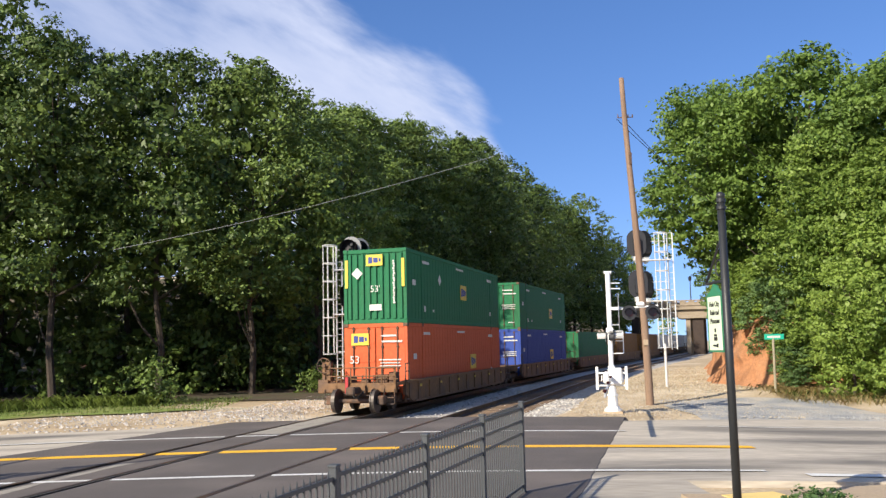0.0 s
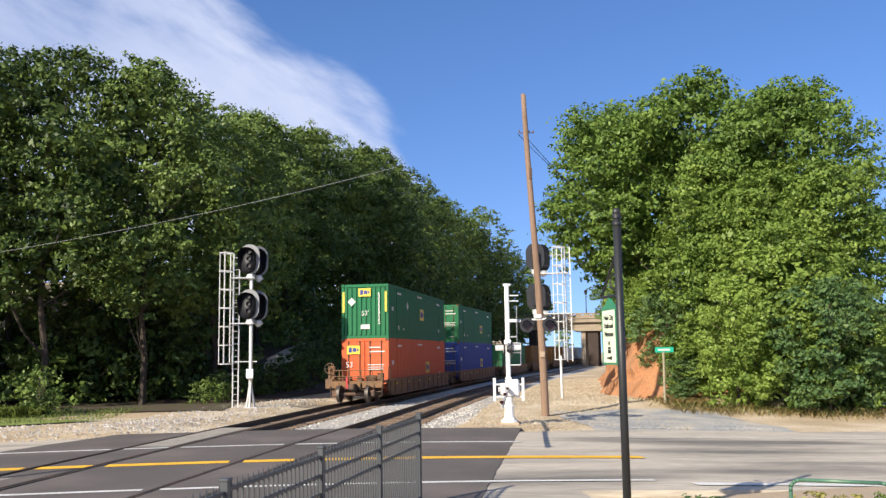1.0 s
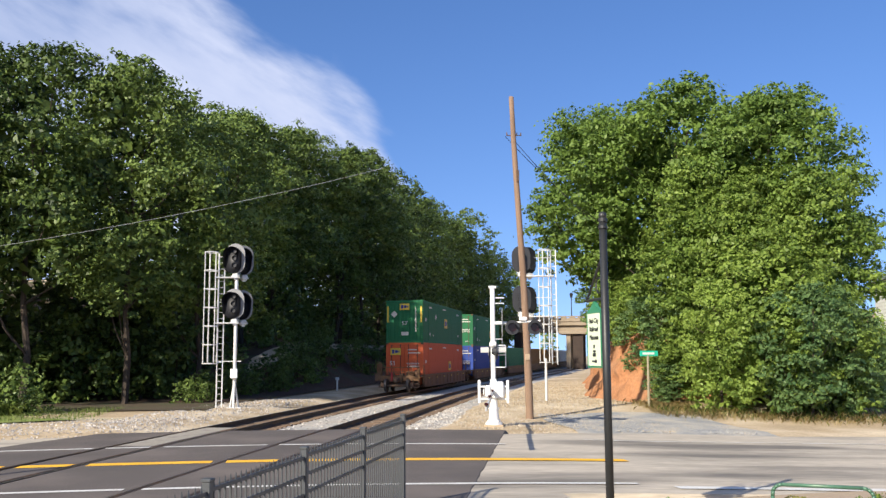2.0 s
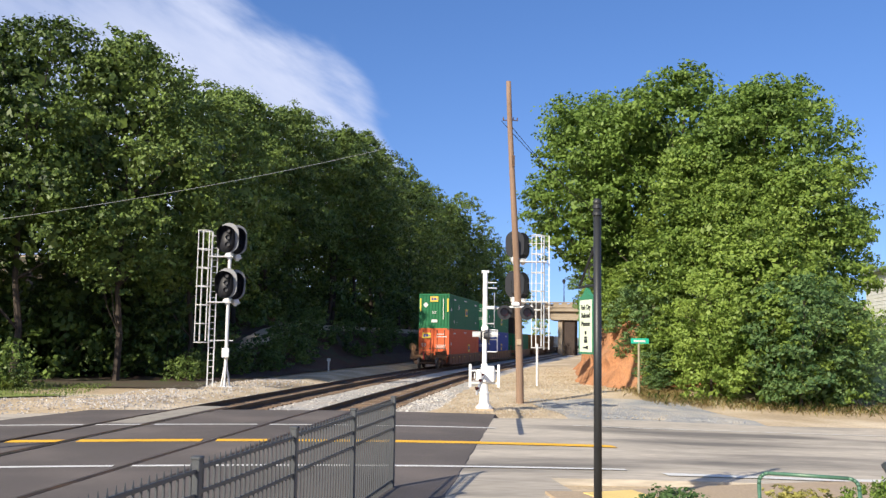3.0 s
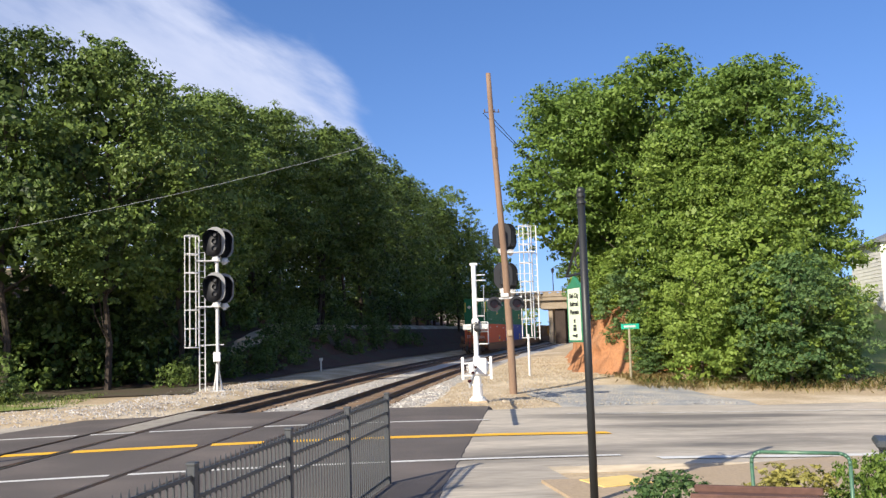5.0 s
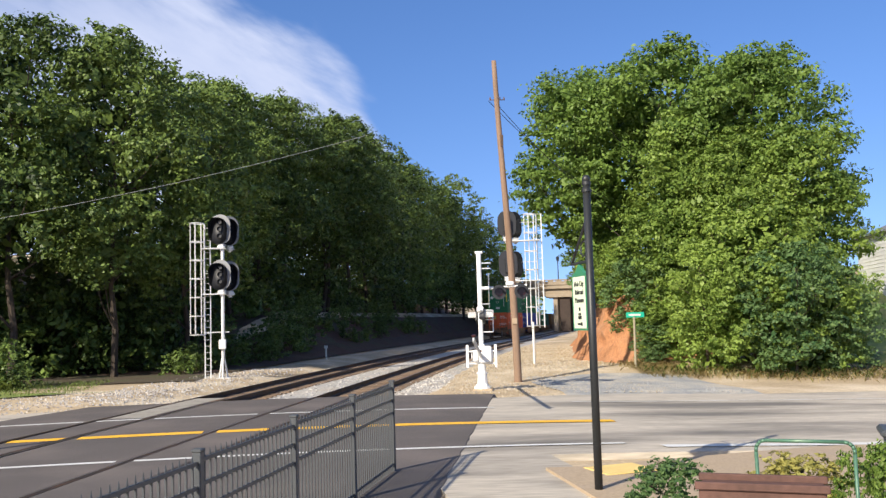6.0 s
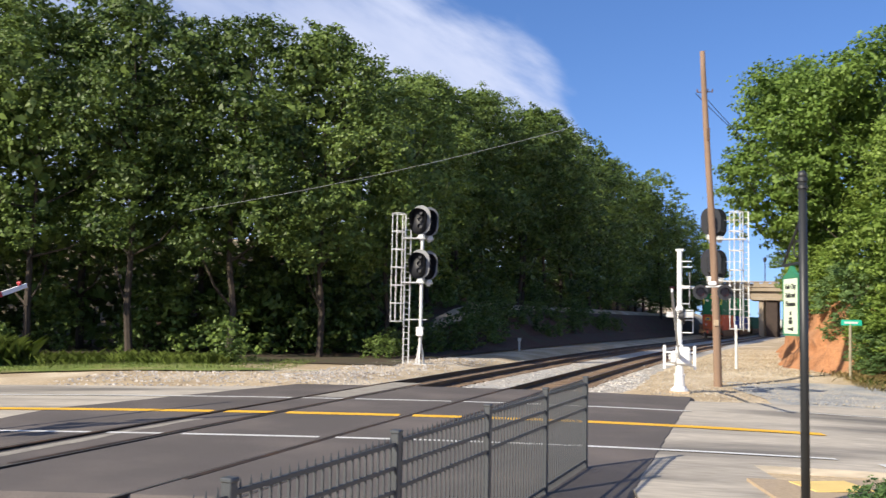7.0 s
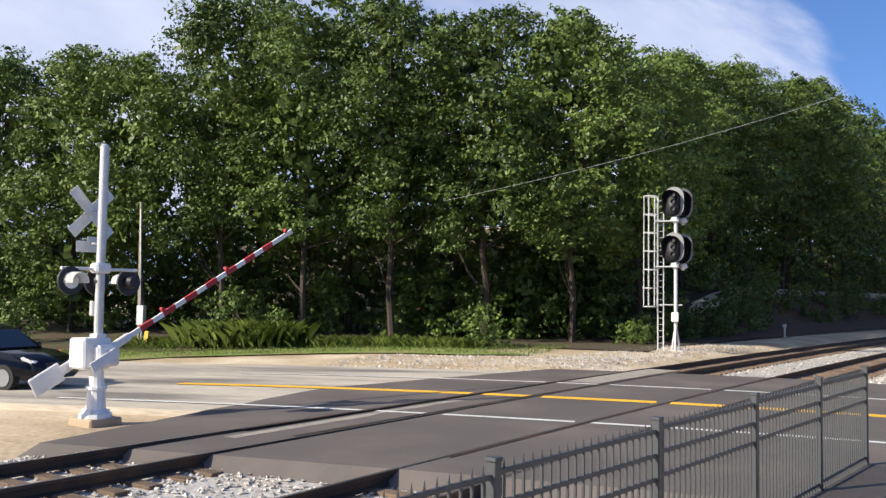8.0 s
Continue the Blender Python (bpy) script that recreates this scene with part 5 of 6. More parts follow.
        rod(bm, (0.14, 0, height), (-0.14, 0, height), 0.05, n=8)
        part("bell", bm, M["whitepaint"], t)
    else:
        bm = bmesh.new()
        box(bm, (-0.16, 0, 2.15), (0.12, 0.16, 0.3), None, 0.02)
        part("bell_box", bm, M["galv"], t)
    # the arm, on its pivot
    bm = bmesh.new()
    box(bm, (0, 0.2 + reach / 2, 0), (0.05, reach - 0.2, 0.105), None, 0.006)
    box(bm, (0, 0.35, 0), (0.09, 0.9, 0.16), None, 0.02)
    rod(bm, (-0.25, 0, 0), (0.3, 0, 0), 0.09, n=12)
    arm = part("gate_arm", bm, M["galv"] if side_lights else M["whitepaint"], t, "dull grey banded gate arm" if side_lights else "red and white banded gate arm")
    for k in range(int((reach - 1) / 0.64)):
        bm = bmesh.new()
        box(bm, (0, 1.25 + 0.64 * k, 0), (0.056, 0.34, 0.111))
        part("band", bm, M["galv"] if side_lights else M["red"], arm, "dull grey back of a band" if side_lights else "red reflective band")
    for y in (1.75, 3.7 + 2.4 * (reach > 8), reach - 0.1):
        bm = bmesh.new()
        box(bm, (0, y, 0.07), (0.045, 0.08, 0.05), None, 0.01)
        rod(bm, (-0.05, y, 0.11), (0.05, y, 0.11), 0.034, n=10)
        part("arm_lamp", bm, M["lens"] if side_lights else M["red"], arm, "small red arm lamp")
    for x, far in ((-0.4, 1), (0.34, 0)):
        bm = bmesh.new()
        box(bm, (x, -0.42 + 0.3 * (1 - far), 0), (0.03, 1.1 - 0.5 * (1 - far), 0.2), None, 0.008)
        if far:
            box(bm, (x, -0.92, 0), (0.06, 0.66, 0.38), None, 0.02)
        part("counterweight", bm, M["whitepaint"], arm, "white counterweight plate")
    return t, arm


gate_l, arm_l = crossing_signal(pose(-12.3, 14.13, ground_z(-12.3, 14.13), 0, 0, -14), "white crossing signal with a rising striped gate arm", M["galv"], 5.35, False, 5.92)
gate_r, arm_r = crossing_signal(pose(6.35, 32.36, ground_z(6.35, 32.36) - 0.02, 0, 0, 168), "white crossing signal beyond the road with side flashers", M["whitepaint"], 5.05, True, 10.6)


def gate_motion():
    left = [(0, 0), (5.6, 0), (6.0, 4.5), (6.5, 11), (7.0, 17.1), (7.5, 22.6), (8.0, 28.0)]
    right = [(0, 0), (5.6, 0), (6.0, 4.5), (6.5, 8.0), (7.0, 11.0), (7.5, 15.0), (8.0, 19.0)]
    for arm, rows in ((arm_l, left), (arm_r, right)):
        walk(arm, [(t, pose(0.02, 0, 1.22, a, 0, 0)) for t, a in rows])


# ---- poles, wires, signs ----
def utility_pole(m, top, label):
    t = thing("utility_pole", m, label, "pole")
    bm = bmesh.new()
    prev = None
    for i in range(15):
        f = i / 14
        c = Vector((top[0] * f + 0.05 * math.sin(f * 5), top[1] * f, top[2] * f - 0.3 * (i == 0)))
        r = 0.17 - 0.065 * f
        cur = [bm.verts.new(c + Vector((r * math.cos(2 * math.pi * k / 14), r * math.sin(2 * math.pi * k / 14), 0))) for k in range(14)]
        if prev:
            for k in range(14):
                bm.faces.new((prev[k], prev[(k + 1) % 14], cur[(k + 1) % 14], cur[k]))
        prev = cur
    bm.faces.new(prev)
    part("shaft", bm, M["pole"], t, smooth=True)
    bm = bmesh.new()
    c = Vector(top) * 0.875
    rod(bm, c + Vector((-0.35, 0, 0)), c + Vector((0.3, 0, 0.02)), 0.02, n=6)
    for x in (-0.33, 0.1, 0.28):
        rod(bm, c + Vector((x, 0, 0)), c + Vector((x, 0, 0.14)), 0.035, 0.02, 8)
    part("insulator_arm", bm, M["under"], t)
    bm = bmesh.new()
    c = Vector(top) * 0.745
    box(bm, c + Vector((0.02, -0.13, 0)), (0.12, 0.06, 0.5), None, 0.01)
    part("pole_plate", bm, M["under"], t)
    bm = bmesh.new()
    c = Vector(top) * 0.185
    box(bm, c + Vector((0.0, -0.18, 0)), (0.2, 0.05, 0.24), None, 0.01)
    part("pole_tag", bm, M["kerb"], t)
    return t


utility_pole(pose(8.73, 36.7, ground_z(8.73, 36.7) - 0.05), (-0.55, 0.0, 13.75), "leaning brown wooden utility pole")


def cable(name, a, b, sag, r, material, label):
    c = bpy.data.curves.new(name, "CURVE")
    c.dimensions, c.bevel_depth, c.bevel_resolution = "3D", r, 1
    s = c.splines.new("POLY")
    s.points.add(24)
    for i in range(25):
        f = i / 24
        p = Vector(a).lerp(Vector(b), f)
        s.points[i].co = (p.x, p.y, p.z - 4 * sag * f * (1 - f), 1)
    c.materials.append(material)
    return tagged(new(name, c), label, "cable")


cable("overhead_cable", (-15.0, 41.4, 7.15), (3.2, 44.9, 12.0), 0.25, 0.012, M["wire"], "thin pale overhead cable slung through the trees")
for dx, tz in ((0.0, 8.6), (0.25, 8.2)):
    cable("overhead_cable", (7.85 + dx, 36.7, 11.75), (16.5, 46.0, tz), 0.4, 0.014, M["blackpaint"], "thin dark cable from the pole to the trees")

BP = (4.03, 12.22)
bz = ground_z(*BP) - 0.02
post = thing("sign_post", pose(BP[0], BP[1], bz, 0, 0, 0), "slender black metal post carrying a hanging sign", "post")
bm = bmesh.new()
rod(bm, (0, 0, -0.1), (0, 0, 4.44), 0.058, 0.055, 20)
part("shaft", bm, M["blackpaint"], post, smooth=True)
bm = bmesh.new()
rod(bm, (0, 0, 4.28), (0, 0, 4.32), 0.07, n=20)
rod(bm, (0, 0, 4.38), (0, 0, 4.43), 0.066, n=20)
bmesh.ops.create_uvsphere(bm, u_segments=16, v_segments=10, radius=0.06, matrix=Matrix.Translation((0, 0, 4.47)))
part("finial", bm, M["blackpaint"], post, "ball finial")
SH = pose(0, 0, 0, 0, 0, -87)
bm = bmesh.new()
rod(bm, (0, 0, 3.95), (-0.72, 0, 3.3), 0.02, n=8)
rod(bm, (0, 0, 3.28), (-0.75, 0, 3.28), 0.022, n=8)
for k in range(7):
    a, b = k * 0.9, (k + 1) * 0.9
    rod(bm, (-0.22 + 0.12 * math.cos(a), 0, 3.48 + 0.12 * math.sin(a)), (-0.22 + 0.12 * math.cos(b), 0, 3.48 + 0.12 * math.sin(b)), 0.012, n=6)
part("bracket", bm, M["blackpaint"], post, "scrolled iron bracket").matrix_basis = SH
hang = thing("hanging_sign", pose(BP[0], BP[1], bz, 0, 0, 0) @ SH, "cream hanging board with a green gabled top", "sign")
bm = bmesh.new()
slab(bm, [(-0.66, 2.32), (-0.14, 2.32), (-0.14, 3.08), (-0.66, 3.08)], 0.05)
part("board", bm, M["signcream"], hang)
bm = bmesh.new()
slab(bm, [(-0.66, 3.084), (-0.14, 3.084), (-0.14, 3.12), (-0.27, 3.16), (-0.4, 3.26), (-0.53, 3.16), (-0.66, 3.12)], 0.055)
part("gable", bm, M["signgreen"], hang, "green shaped top")
bm = bmesh.new()
for x0, x1, z0, z1 in ((-0.68, -0.12, 2.29, 2.316), (-0.685, -0.662, 2.32, 3.1), (-0.138, -0.115, 2.32, 3.1)):
    box(bm, ((x0 + x1) / 2, 0, (z0 + z1) / 2), (x1 - x0, 0.06, z1 - z0))
part("rim", bm, M["signgreen"], hang, "green painted rim")
for k, (w, z) in enumerate((("Hub City", 2.97), ("Railroad", 2.85), ("Museum", 2.73))):
    words("lettering", w, 0.105, hang, pose(-0.4, -0.029, z, 90), M["blackpaint"])
bars(hang, "emblem", [(-0.4, 2.6, 0.05, 0.05), (-0.4, 2.53, 0.1, 0.03), (-0.4, 2.48, 0.12, 0.05), (-0.42, 2.385, 0.16, 0.025), (-0.34, 2.385, 0.05, 0.05)], pose(0, -0.028, 0), M["blackpaint"], "small dark emblem and arrow")

ss = thing("street_sign", pose(15.79, 41.66, base_z(15.79, 41.66), 0, 0, 0), "teal street name sign on a grey wooden post", "sign")
bm = bmesh.new()
rod(bm, (0, 0, -0.2), (0.03, 0, 2.5), 0.065, 0.055, 10)
part("post", bm, M["post"], ss)
bm = bmesh.new()
box(bm, (0.08, -0.02, 2.58), (0.92, 0.03, 0.26), None, 0.01)
pl = part("name_plate", bm, M["teal"], ss, "teal name plate")
bars(pl, "lettering", [(0.05, 2.58, 0.6, 0.1)], pose(0, -0.04, 0), M["decal"], "pale lettering bar")

# ---- fence on the near side ----
fence = thing("metal_fence", pose(1.37, 14.65, 0, 0, 0, -18.2), "dark metal picket fence with square posts", "fence")
bm = bmesh.new()
box(bm, (0, 0, 0.55), (0.075, 0.075, 1.75), None, 0.006)
box(bm, (0, 0, 1.435), (0.092, 0.092, 0.03), None, 0.008)
FP = mesh_of("post", bm, M["fence"])
bm = bmesh.new()
box(bm, (0, 0, 0.66), (0.018, 0.018, 1.36))
rod(bm, (0, 0, 1.34), (0, 0, 1.41), 0.014, 0.002, 4)
PK = mesh_of("picket", bm, M["fence"])
bm = bmesh.new()
box(bm, (0, 1.21, 0), (0.032, 2.34, 0.034), None, 0.003)
RL = mesh_of("rail", bm, M["fence"])
for k in range(7):
    share("post", FP, fence, pose(0, -2.42 * k, -0.02 * k))
    if k < 6:
        for z in (0.1, 0.93, 1.13, 1.33):
            share("rail", RL, fence, pose(0, -2.42 * (k + 1), z - 0.02 * k))
        for j in range(1, 21):
            share("picket", PK, fence, pose(0, -2.42 * k - j * 0.1152, -0.02 * k))
bm = bmesh.new()
box(bm, (0, -7.2, -0.2), (0.3, 14.8, 0.3), None, 0.02)
part("kerb", bm, M["kerb"], fence, "low concrete kerb under the fence")
# ---- clay bank and bridge ----
bm = bmesh.new()
rows, cols = 110, 30
gridv = []
for j in range(rows + 1):
    y = 44.0 + 38 * j / rows
    toe = 15.7 - 0.4 * smooth(y, 45, 52) + 0.30 * max(0, y - 50) + 0.5 * noise.noise((0, y * 0.8, 3)) + 0.22 * noise.noise((1, y * 2.6, 3))
    up = smooth(y, 43.6, 46.5)
    line = []
    for i in range(cols + 1):
        f = i / cols
        x = toe + (2.6 if i < 13 else 2.6) * min(1, f * 1.4) + 4 * max(0, f - 0.71) / 0.29
        z = base_z(x, y) * (1 - smooth(f, 0, 0.5)) - 0.1 + up * 3.7 * smooth(f, -0.08, 0.72)
        k = 0.75 * math.sin(math.pi * min(1, f * 1.3)) * up
        line.append(bm.verts.new((x + k * noise.noise((x, y * 0.9, z)), y + k * noise.noise((z * 1.3, y, 4)), z + k * 0.5 * noise.noise((x * 2, y * 2, 9)))))
    gridv.append(line)
for a, b in zip(gridv, gridv[1:]):
    for i in range(cols):
        bm.faces.new((a[i], a[i + 1], b[i + 1], b[i]))
tagged(new("clay_bank", mesh_of("clay_bank", bm, M["clay"], True)), "eroded orange clay cutting below the trees", "bank", kind="structure")

for x, y, z, s in ((17.6, 45.8, 1.6, 0.8), (17.9, 48.2, 3.0, 0.9), (17.3, 50.5, 3.3, 0.8), (18.2, 44.0, 0.6, 0.75), (18.4, 53.5, 3.3, 1.0), (19.8, 57.5, 3.2, 1.0), (17.4, 43.4, -0.1, 0.45)):
    c = copy_thing(blue if int(y) % 2 else shrub_kinds[0], pose(x, y, z, 0, 0, x * 70))
    c.scale = (s, s, s * 0.8)
bx, by, bh = track(168, 0)
bridge = thing("road_bridge", pose(bx, by, 0, 0, 0, -math.degrees(bh)), "tan concrete road bridge over the tracks", "bridge", kind="structure")
bm = bmesh.new()
box(bm, (12, 0, 8.0), (92, 9, 0.7), None, 0.05)
part("deck", bm, M["concrete"], bridge)
for y in (-4.5, 4.5):
    bm = bmesh.new()
    box(bm, (12, y, 9.25), (92, 0.3, 0.22), None, 0.03)
    box(bm, (12, y, 8.45), (92, 0.34, 0.24), None, 0.03)
    for k in range(62):
        box(bm, (-33 + 1.5 * k, y, 8.85), (1.0, 0.2, 0.62))
    part("parapet", bm, M["concrete"], bridge, "pierced concrete parapet")
for y in (-3.6, 0, 3.6):
    bm = bmesh.new()
    box(bm, (12, y, 7.1), (92, 0.5, 1.2), None, 0.03)
    part("girder", bm, M["concrete"], bridge)
for x, mm, w in ((-5.5, "pier", 1.3), (3.7, "concrete", 0.8), (5.4, "pier", 1.9), (20, "pier", 1.6)):
    for y in (-3.2, 3.2):
        bm = bmesh.new()
        box(bm, (x, y, 3.1), (w, 1.0, 6.8), None, 0.08)
        part("pier", bm, M[mm], bridge)
bm = bmesh.new()
box(bm, (5.0, 0, 6.35), (6, 8.6, 0.5), None, 0.05)
part("pier_cap", bm, M["concrete"], bridge)
bl = thing("street_lamp", bridge.matrix_basis @ pose(4.4, -4.0, 9.1), "dark lamp post on the bridge", "street lamp")
bm = bmesh.new()
rod(bm, (0, 0, 0), (0, 0, 3.6), 0.1, 0.07, 8)
part("post", bm, M["blackpaint"], bl)
bm = bmesh.new()
rod(bm, (0, 0, 3.6), (0, 0, 4.2), 0.22, 0.3, 8)
rod(bm, (0, 0, 4.2), (0, 0, 4.5), 0.34, 0.05, 8)
part("lantern", bm, M["blackpaint"], bl)


# ---- grasses and weeds ----
def blades(name, spots, height, width, material, label, lean=0.35):
    """Grass as one object: narrow bent blades rooted at the given places."""
    g = np.random.default_rng(len(spots))
    p = np.array(spots)
    n = len(p)
    a = g.uniform(0, 6.28, n)
    h = height * g.uniform(0.45, 1.2, n)
    w = width * g.uniform(0.6, 1.3, n)
    d = np.stack([np.cos(a), np.sin(a), np.zeros(n)], 1)
    s = np.stack([-np.sin(a), np.cos(a), np.zeros(n)], 1)
    up = np.array([0, 0, 1.0])
    k = (lean * g.uniform(0.3, 1.5, n) * h)[:, None]
    mid = p + up * (h * 0.6)[:, None] + d * k * 0.35
    tip = p + up * (h * g.uniform(0.8, 1.0, n))[:, None] + d * k
    W = w[:, None] * s
    q = np.stack([p - W / 2, p + W / 2, mid + W * 0.4, tip, mid - W * 0.4], 1)
    return tagged(new(name, fast_mesh(name, q, 5, material)), label, "grass", kind="stuff")


rg2 = random.Random(21)


def verge_y(x):
    return 27.5 + 9.3 * smooth(x, -32, -15)


sp, tall, middling = [], [], []
for _ in range(14000):
    x = rg2.uniform(-50, -9)
    y = verge_y(x) + rg2.uniform(0.3, 7.0)
    sp.append((x, y, base_z(x, y) + 0.05))
for _ in range(7000):
    c = rg2.choice(((-25.6, 38.0, 2.2), (-24.3, 38.2, 2.2), (-23.2, 38.8, 1.8), (-13.5, 40.6, 1.0), (-20.5, 40.2, 3.4), (-16.5, 41.2, 3.4), (-29, 37.4, 3.0)))
    x, y = rg2.gauss(c[0], c[2] * 0.4), rg2.gauss(c[1], c[2] * 0.28)
    (tall if c[0] < -23 and c[0] > -26 else middling).append((x, y, base_z(x, y) + 0.02))
blades("short_grass", sp, 0.15, 0.018, M["grass"], "short green grass on the verge")
blades("tall_grass", tall, 1.25, 0.009, M["grass"], "tall arching green grass in a clump below the wood", 0.7)
blades("rough_grass", middling, 0.5, 0.009, M["grass"], "rough green grass below the wood", 0.7)
dr = []
for _ in range(4500):
    x = rg2.uniform(15.0, 40)
    y = (38.6 - 0.28 * (x - 15) if x < 27 else 35.2) + rg2.gauss(0.6, 1.1 if x < 26 else 2.4)
    dr.append((x, y, base_z(x, y) + 0.02))
for _ in range(1500):
    x, y = rg2.gauss(16.9, 0.7), rg2.gauss(41.8, 1.3)
    dr.append((x, y, base_z(x, y)))
blades("dry_grass", dr, 0.24, 0.01, M["dry"], "dry tan grass along the foot of the shrubs", 0.7)
gr2 = [(x, y, base_z(x, y)) for x, y in ((rg2.uniform(15.5, 45), 0) for _ in range(2200)) for y in [(39.4 - 0.28 * (x - 15) if x < 27 else 36) + rg2.gauss(0.3, 0.9 if x < 27 else 3)]]
blades("green_grass", gr2, 0.34, 0.014, M["grass"], "green weeds at the roadside", 0.5)

# ---- shrubs, rail and planter on the near side ----
small = [make_tree("garden_shrub", 0.75, 0.48, 90 + i, mm, lab, lobes=18, tufts=18, leaves=22, low=0.05, size=0.04, wide=0.4, lobe=(0.28, 0.42), category="shrub") for i, (mm, lab) in enumerate(((M["leafb"], "small clipped green garden shrub"), (M["leafy"], "small yellowing garden shrub"), (M["leafr"], "upright green garden shrub")))]
for o, (x, y, sx, sz) in zip(small, ((3.9, 9.25, 1.25, 1.12), (5.28, 9.1, 1.4, 1.1), (5.74, 8.4, 0.95, 1.4))):
    o.matrix_basis = pose(x, y, -0.02) @ Matrix.Diagonal((sx, sx, sz, 1))
hoop = thing("hand_rail", pose(4.33, 8.23, -0.02, 0, 0, -30.6), "green painted tubular hand rail", "rail")
bm = bmesh.new()
pts = [(0.02, 0, 0), (0, 0, 1.06)] + [(0.09 - 0.09 * math.cos(a), 0, 1.08 + 0.09 * math.sin(a)) for a in (0.3, 0.7, 1.1, 1.57)] + [(0.79 + 0.09 * math.sin(a), 0, 1.08 + 0.09 * math.cos(a)) for a in (0, 0.5, 0.9, 1.3)] + [(0.88, 0, 1.06), (0.88, 0, 0)]
for a, b in zip(pts, pts[1:]):
    rod(bm, a, b, 0.018, n=10)
part("tube", bm, M["hoop"], hoop, smooth=True)
bm = bmesh.new()
for x in (0.02, 0.88):
    rod(bm, (x, 0, 0), (x, 0, 0.02), 0.05, n=12)
part("foot_plates", bm, M["hoop"], hoop)
pln = thing("planter", pose(4.1, 7.72, -0.02, 0, 0, -29), "reddish brown planter box with a rim", "planter")
bm = bmesh.new()
box(bm, (0, 0, 0.42), (1.08, 0.46, 0.84), None, 0.015)
part("body", bm, M["planter"], pln)
for y in (-0.235, 0.235):
    bm = bmesh.new()
    box(bm, (0, y, 0.86), (1.14, 0.06, 0.07), None, 0.01)
    part("rim", bm, M["planter"], pln)
bn = thing("litter_bin", pose(6.55, 9.0, -0.02, 0, 0, -30), "dark grey metal litter bin with a wide lid", "bin")
bm = bmesh.new()
box(bm, (0, 0, 0.5), (0.5, 0.5, 1.0), None, 0.03)
part("body", bm, M["hood"], bn)
bm = bmesh.new()
box(bm, (0, 0, 1.06), (0.62, 0.62, 0.09), None, 0.03)
part("lid", bm, M["fence"], bn)


# ---- vehicles ----
def suv(m, paint, label):
    """A sport utility car that faces +x: shaped body, cabin, lights, wheels."""
    t = thing("parked_car", m, label, "car")
    side = [(-2.3, 0.45), (-2.36, 0.8), (-2.28, 1.12), (-2.05, 1.2), (-1.2, 1.1), (0.75, 1.06), (1.5, 1.0), (2.1, 0.88), (2.32, 0.7), (2.36, 0.42), (2.2, 0.28), (-2.15, 0.28)]
    bm = bmesh.new()
    slab(bm, side, 1.86)
    bmesh.ops.bevel(bm, geom=[e for e in bm.edges if abs(e.verts[0].co.y - e.verts[1].co.y) < 0.01], offset=0.12, segments=3, affect="EDGES")
    part("body", bm, paint, t, smooth=True)
    bm = bmesh.new()
    slab(bm, [(-2.12, 1.12), (-1.75, 1.62), (-1.4, 1.7), (-0.2, 1.68), (0.2, 1.58), (1.05, 1.04)], 1.6)
    for v in bm.verts:
        v.co.y *= 1.08 - 0.25 * max(0, v.co.z - 1.05)
    bmesh.ops.bevel(bm, geom=[e for e in bm.edges if abs(e.verts[0].co.y - e.verts[1].co.y) < 0.01], offset=0.06, segments=2, affect="EDGES")
    part("cabin", bm, paint, t, smooth=True)
    bm = bmesh.new()
    slab(bm, [(0.28, 1.53), (0.33, 1.55), (1.02, 1.1), (0.97, 1.08)], 1.38)
    part("windscreen", bm, M["glass"], t)
    for y in (-1, 1):
        bm = bmesh.new()
        slab(bm, [(-1.75, 1.16), (-1.55, 1.52), (-0.1, 1.56), (0.65, 1.14)], 0.03, pose(0, y * 0.8, 0, -9 * y, 0, 0))
        part("side_window", bm, M["glass"], t)
        bm = bmesh.new()
        box(bm, (2.06, y * 0.68, 0.8), (0.4, 0.34, 0.1), pose(0, 0, 0, 0, 20, -16 * y), 0.03)
        part("headlight", bm, M["glassy"], t)
        bm = bmesh.new()
        box(bm, (2.28, y * 0.62, 0.46), (0.14, 0.26, 0.1), None, 0.03)
        part("fog_lamp", bm, M["glassy"], t)
        bm = bmesh.new()
        box(bm, (0.72, y * 1.02, 1.1), (0.14, 0.24, 0.15), None, 0.04)
        part("mirror", bm, paint, t)
        for x in (-1.42, 1.42):
            bm = bmesh.new()
            rod(bm, (x, y * 0.72, 0.34), (x, y * 0.95, 0.34), 0.35, n=24)
            w = part("wheel", bm, M["tyre"], t)
            bm = bmesh.new()
            rod(bm, (x, y * 0.94, 0.34), (x, y * 0.965, 0.34), 0.23, n=20)
            part("rim", bm, M["hood"], w)
    bm = bmesh.new()
    box(bm, (2.3, 0, 0.62), (0.08, 0.8, 0.22), None, 0.02)
    part("grille", bm, M["signblack"], t)
    return t


suv(pose(-20.35, 19.1, ground_z(-20, 19.1), 0, 0, 2), M["carpaint"], "glossy black sport utility car waiting on the road")
suv(pose(22.1, 27.2, ground_z(22, 27.2), 0, 0, 180), M["redpaint"], "red car standing on the far side of the road")

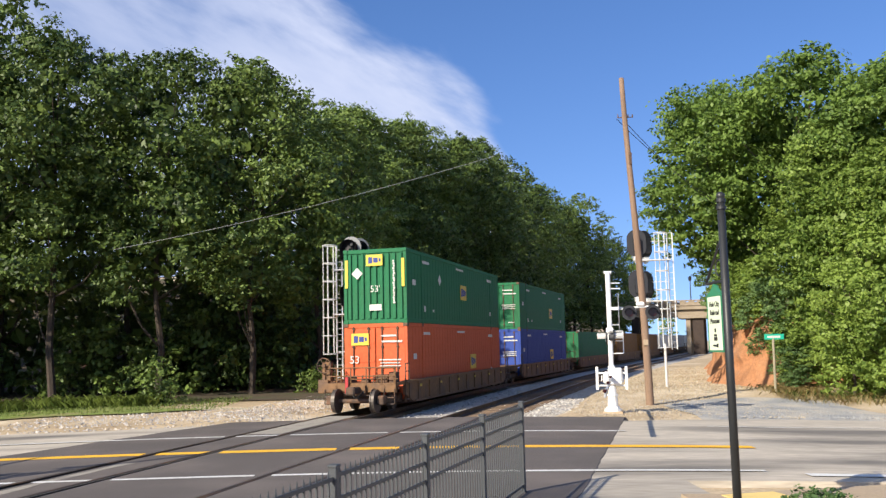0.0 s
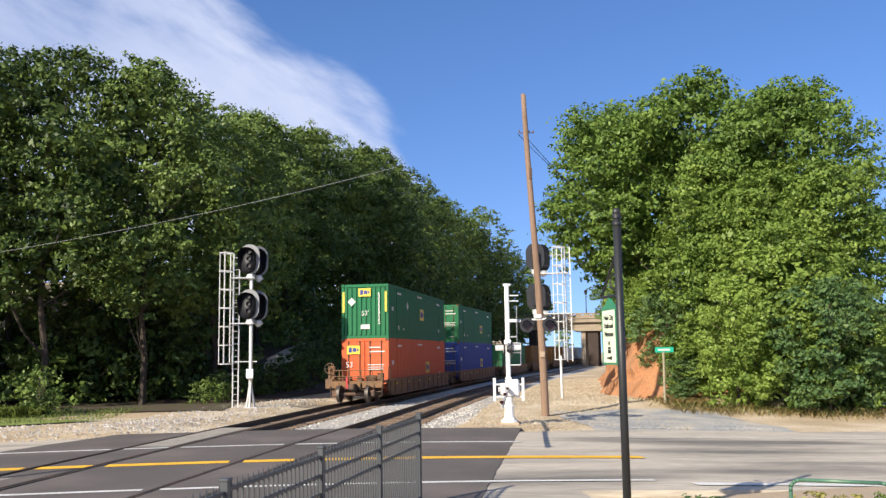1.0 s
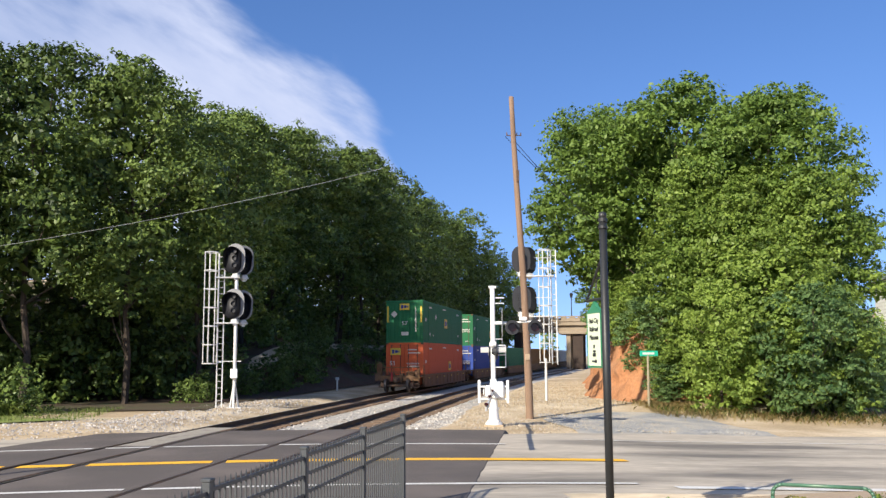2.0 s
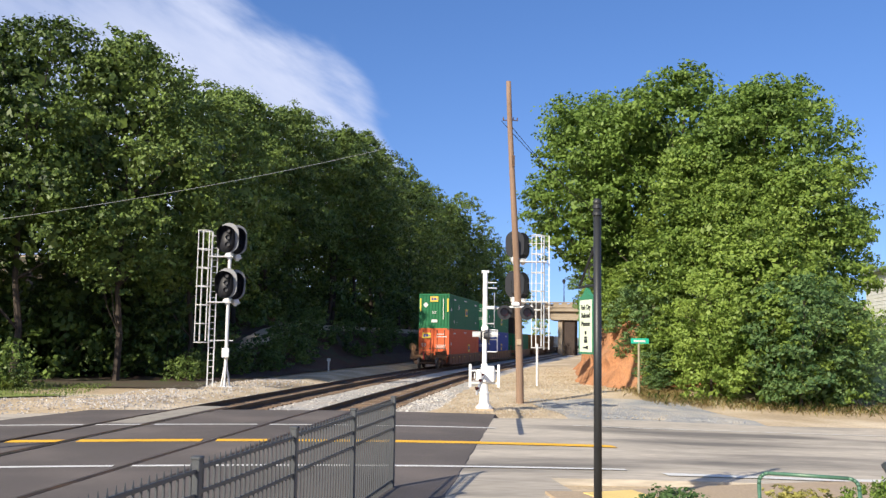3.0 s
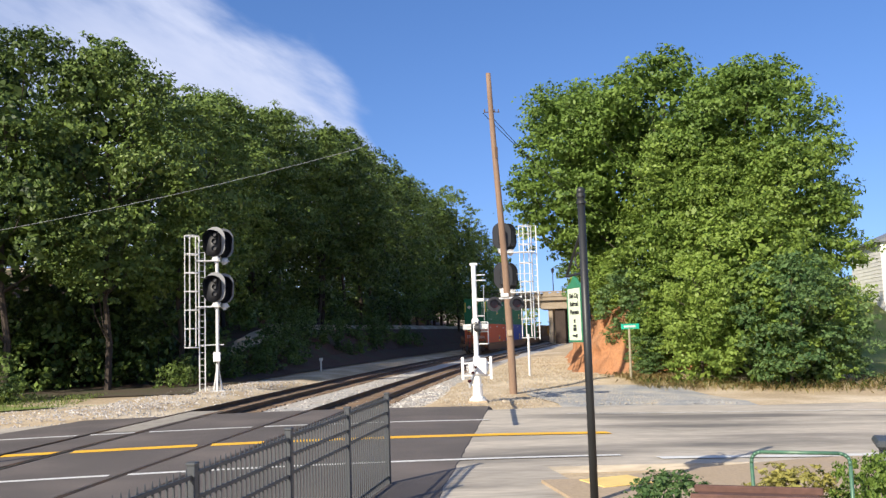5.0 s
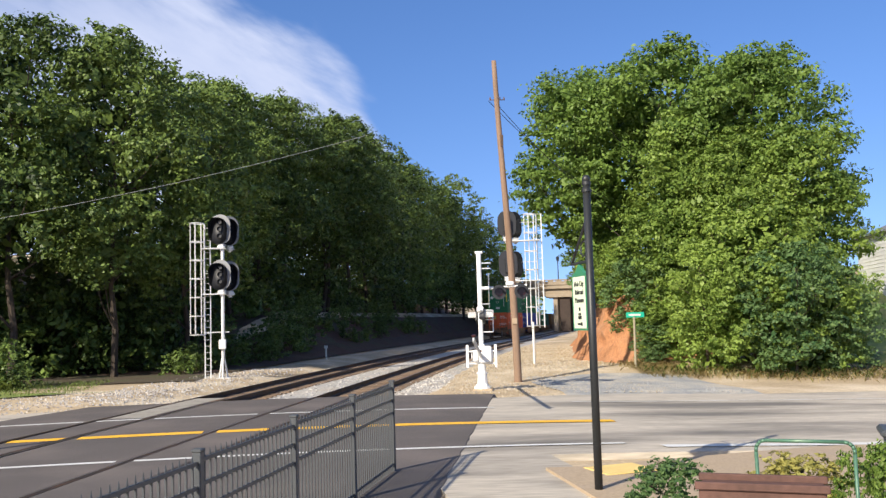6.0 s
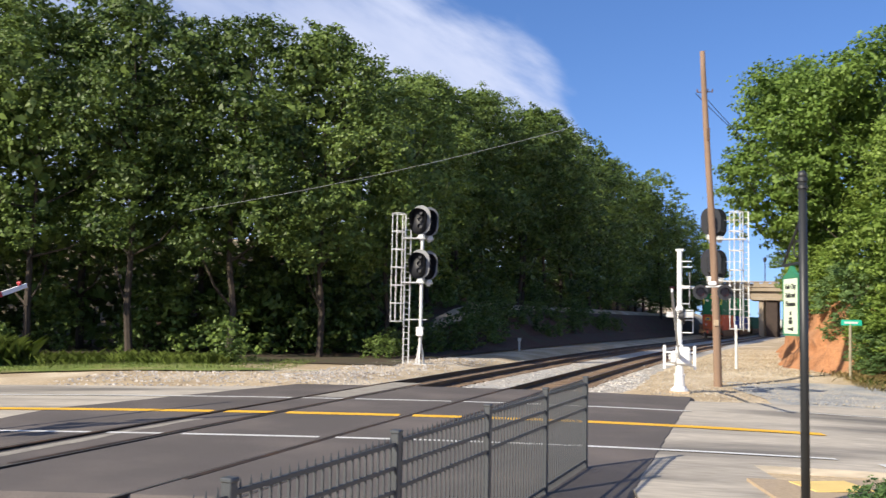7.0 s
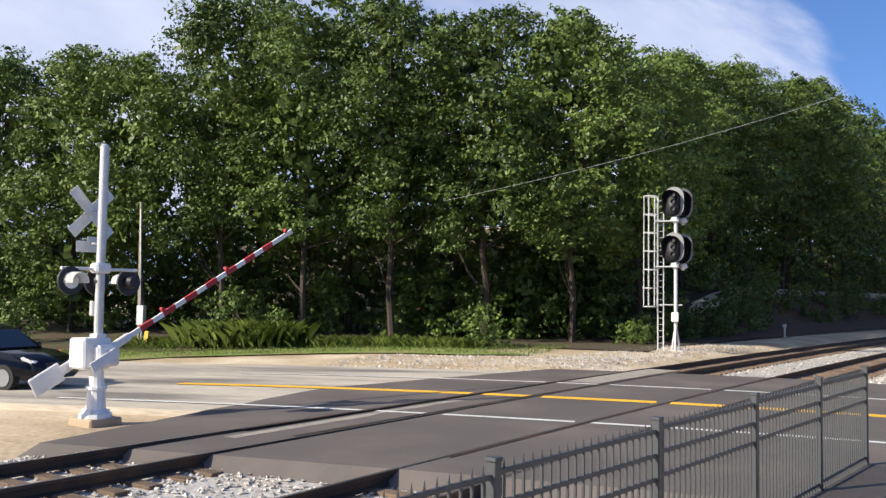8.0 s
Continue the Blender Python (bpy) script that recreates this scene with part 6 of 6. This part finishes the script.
up2 = thing("service_pole", pose(-30.0, 37.5, base_z(-30, 37.5)), "thin weathered wooden service pole with a grey box", "pole")
bm = bmesh.new()
rod(bm, (0, 0, -0.2), (-0.15, 0, 7.4), 0.09, 0.07, 10)
part("shaft", bm, M["post"], up2)
bm = bmesh.new()
box(bm, (0.22, -0.16, 1.6), (0.42, 0.26, 1.0), None, 0.02)
part("meter_box", bm, M["galv"], up2, "grey metal meter box")
bm = bmesh.new()
rod(bm, (0.22, -0.1, -0.1), (0.22, -0.1, 1.15), 0.05, n=8)
rod(bm, (0.1, -0.12, 2.1), (-0.05, -0.12, 7.0), 0.035, n=6)
part("conduit", bm, M["galv"], up2)
mk = thing("marker_post", pose(-29.2, 37.0, base_z(-29.2, 37)), "yellow plastic cable marker post", "marker")
bm = bmesh.new()
box(bm, (0, 0, 0.4), (0.26, 0.05, 0.9), pose(0, 0, 0, 0, 8, 0), 0.02)
part("blade", bm, M["ydecal"], mk)
wm = thing("marker_post", pose(*track(62, -5.2)[:2], base_z(*track(62, -5.2)[:2])), "small pale trackside marker post", "marker")
bm = bmesh.new()
box(bm, (0, 0, 0.4), (0.12, 0.06, 0.8), None, 0.01)
box(bm, (0, 0, 0.85), (0.26, 0.05, 0.2), None, 0.01)
part("blade", bm, M["decal"], wm)

cone = thing("traffic_cone", pose(-24.2, 25.9, base_z(-24.2, 25.9) + 0.04), "small orange traffic cone at the roadside", "traffic cone")
bm = bmesh.new()
rod(bm, (0, 0, 0.03), (0, 0, 0.7), 0.14, 0.03, 14)
part("cone", bm, M["conepaint"], cone)
bm = bmesh.new()
box(bm, (0, 0, 0.0), (0.36, 0.36, 0.06), None, 0.01)
part("base", bm, M["conepaint"], cone)

# ---- a white building beyond the right-hand trees ----
hs = thing("building", pose(52.0, 66.0, -0.6, 0, 0, -20), "white sided building beyond the trees", "building")
bm = bmesh.new()
box(bm, (0, 0, 4.6), (11.0, 9.0, 9.2), None, 0.03)
house_wall = part("wall", bm, M["stucco"], hs)
bm = bmesh.new()
box(bm, (0, 0, 0), (11.06, 9.06, 0.03))
board = mesh_of("board", bm, M["stucco"])
for k in range(30):
    share("board", board, house_wall, pose(0, 0, 0.4 + 0.3 * k))
bm = bmesh.new()
slab(bm, [(-6.0, 9.1), (6.0, 9.1), (0, 11.6)], 9.6)
part("roof", bm, M["roofing"], hs)
for x in (-3.4, 0, 3.4):
    for z in (2.2, 5.8):
        bm = bmesh.new()
        box(bm, (x, -4.54, z), (1.2, 0.08, 1.7), None, 0.02)
        w = part("window", bm, M["whitepaint"], hs)
        bm = bmesh.new()
        box(bm, (x, -4.59, z), (1.0, 0.03, 1.5))
        part("pane", bm, M["glass"], w)


def motions():
    train_motion()
    gate_motion()


motions()
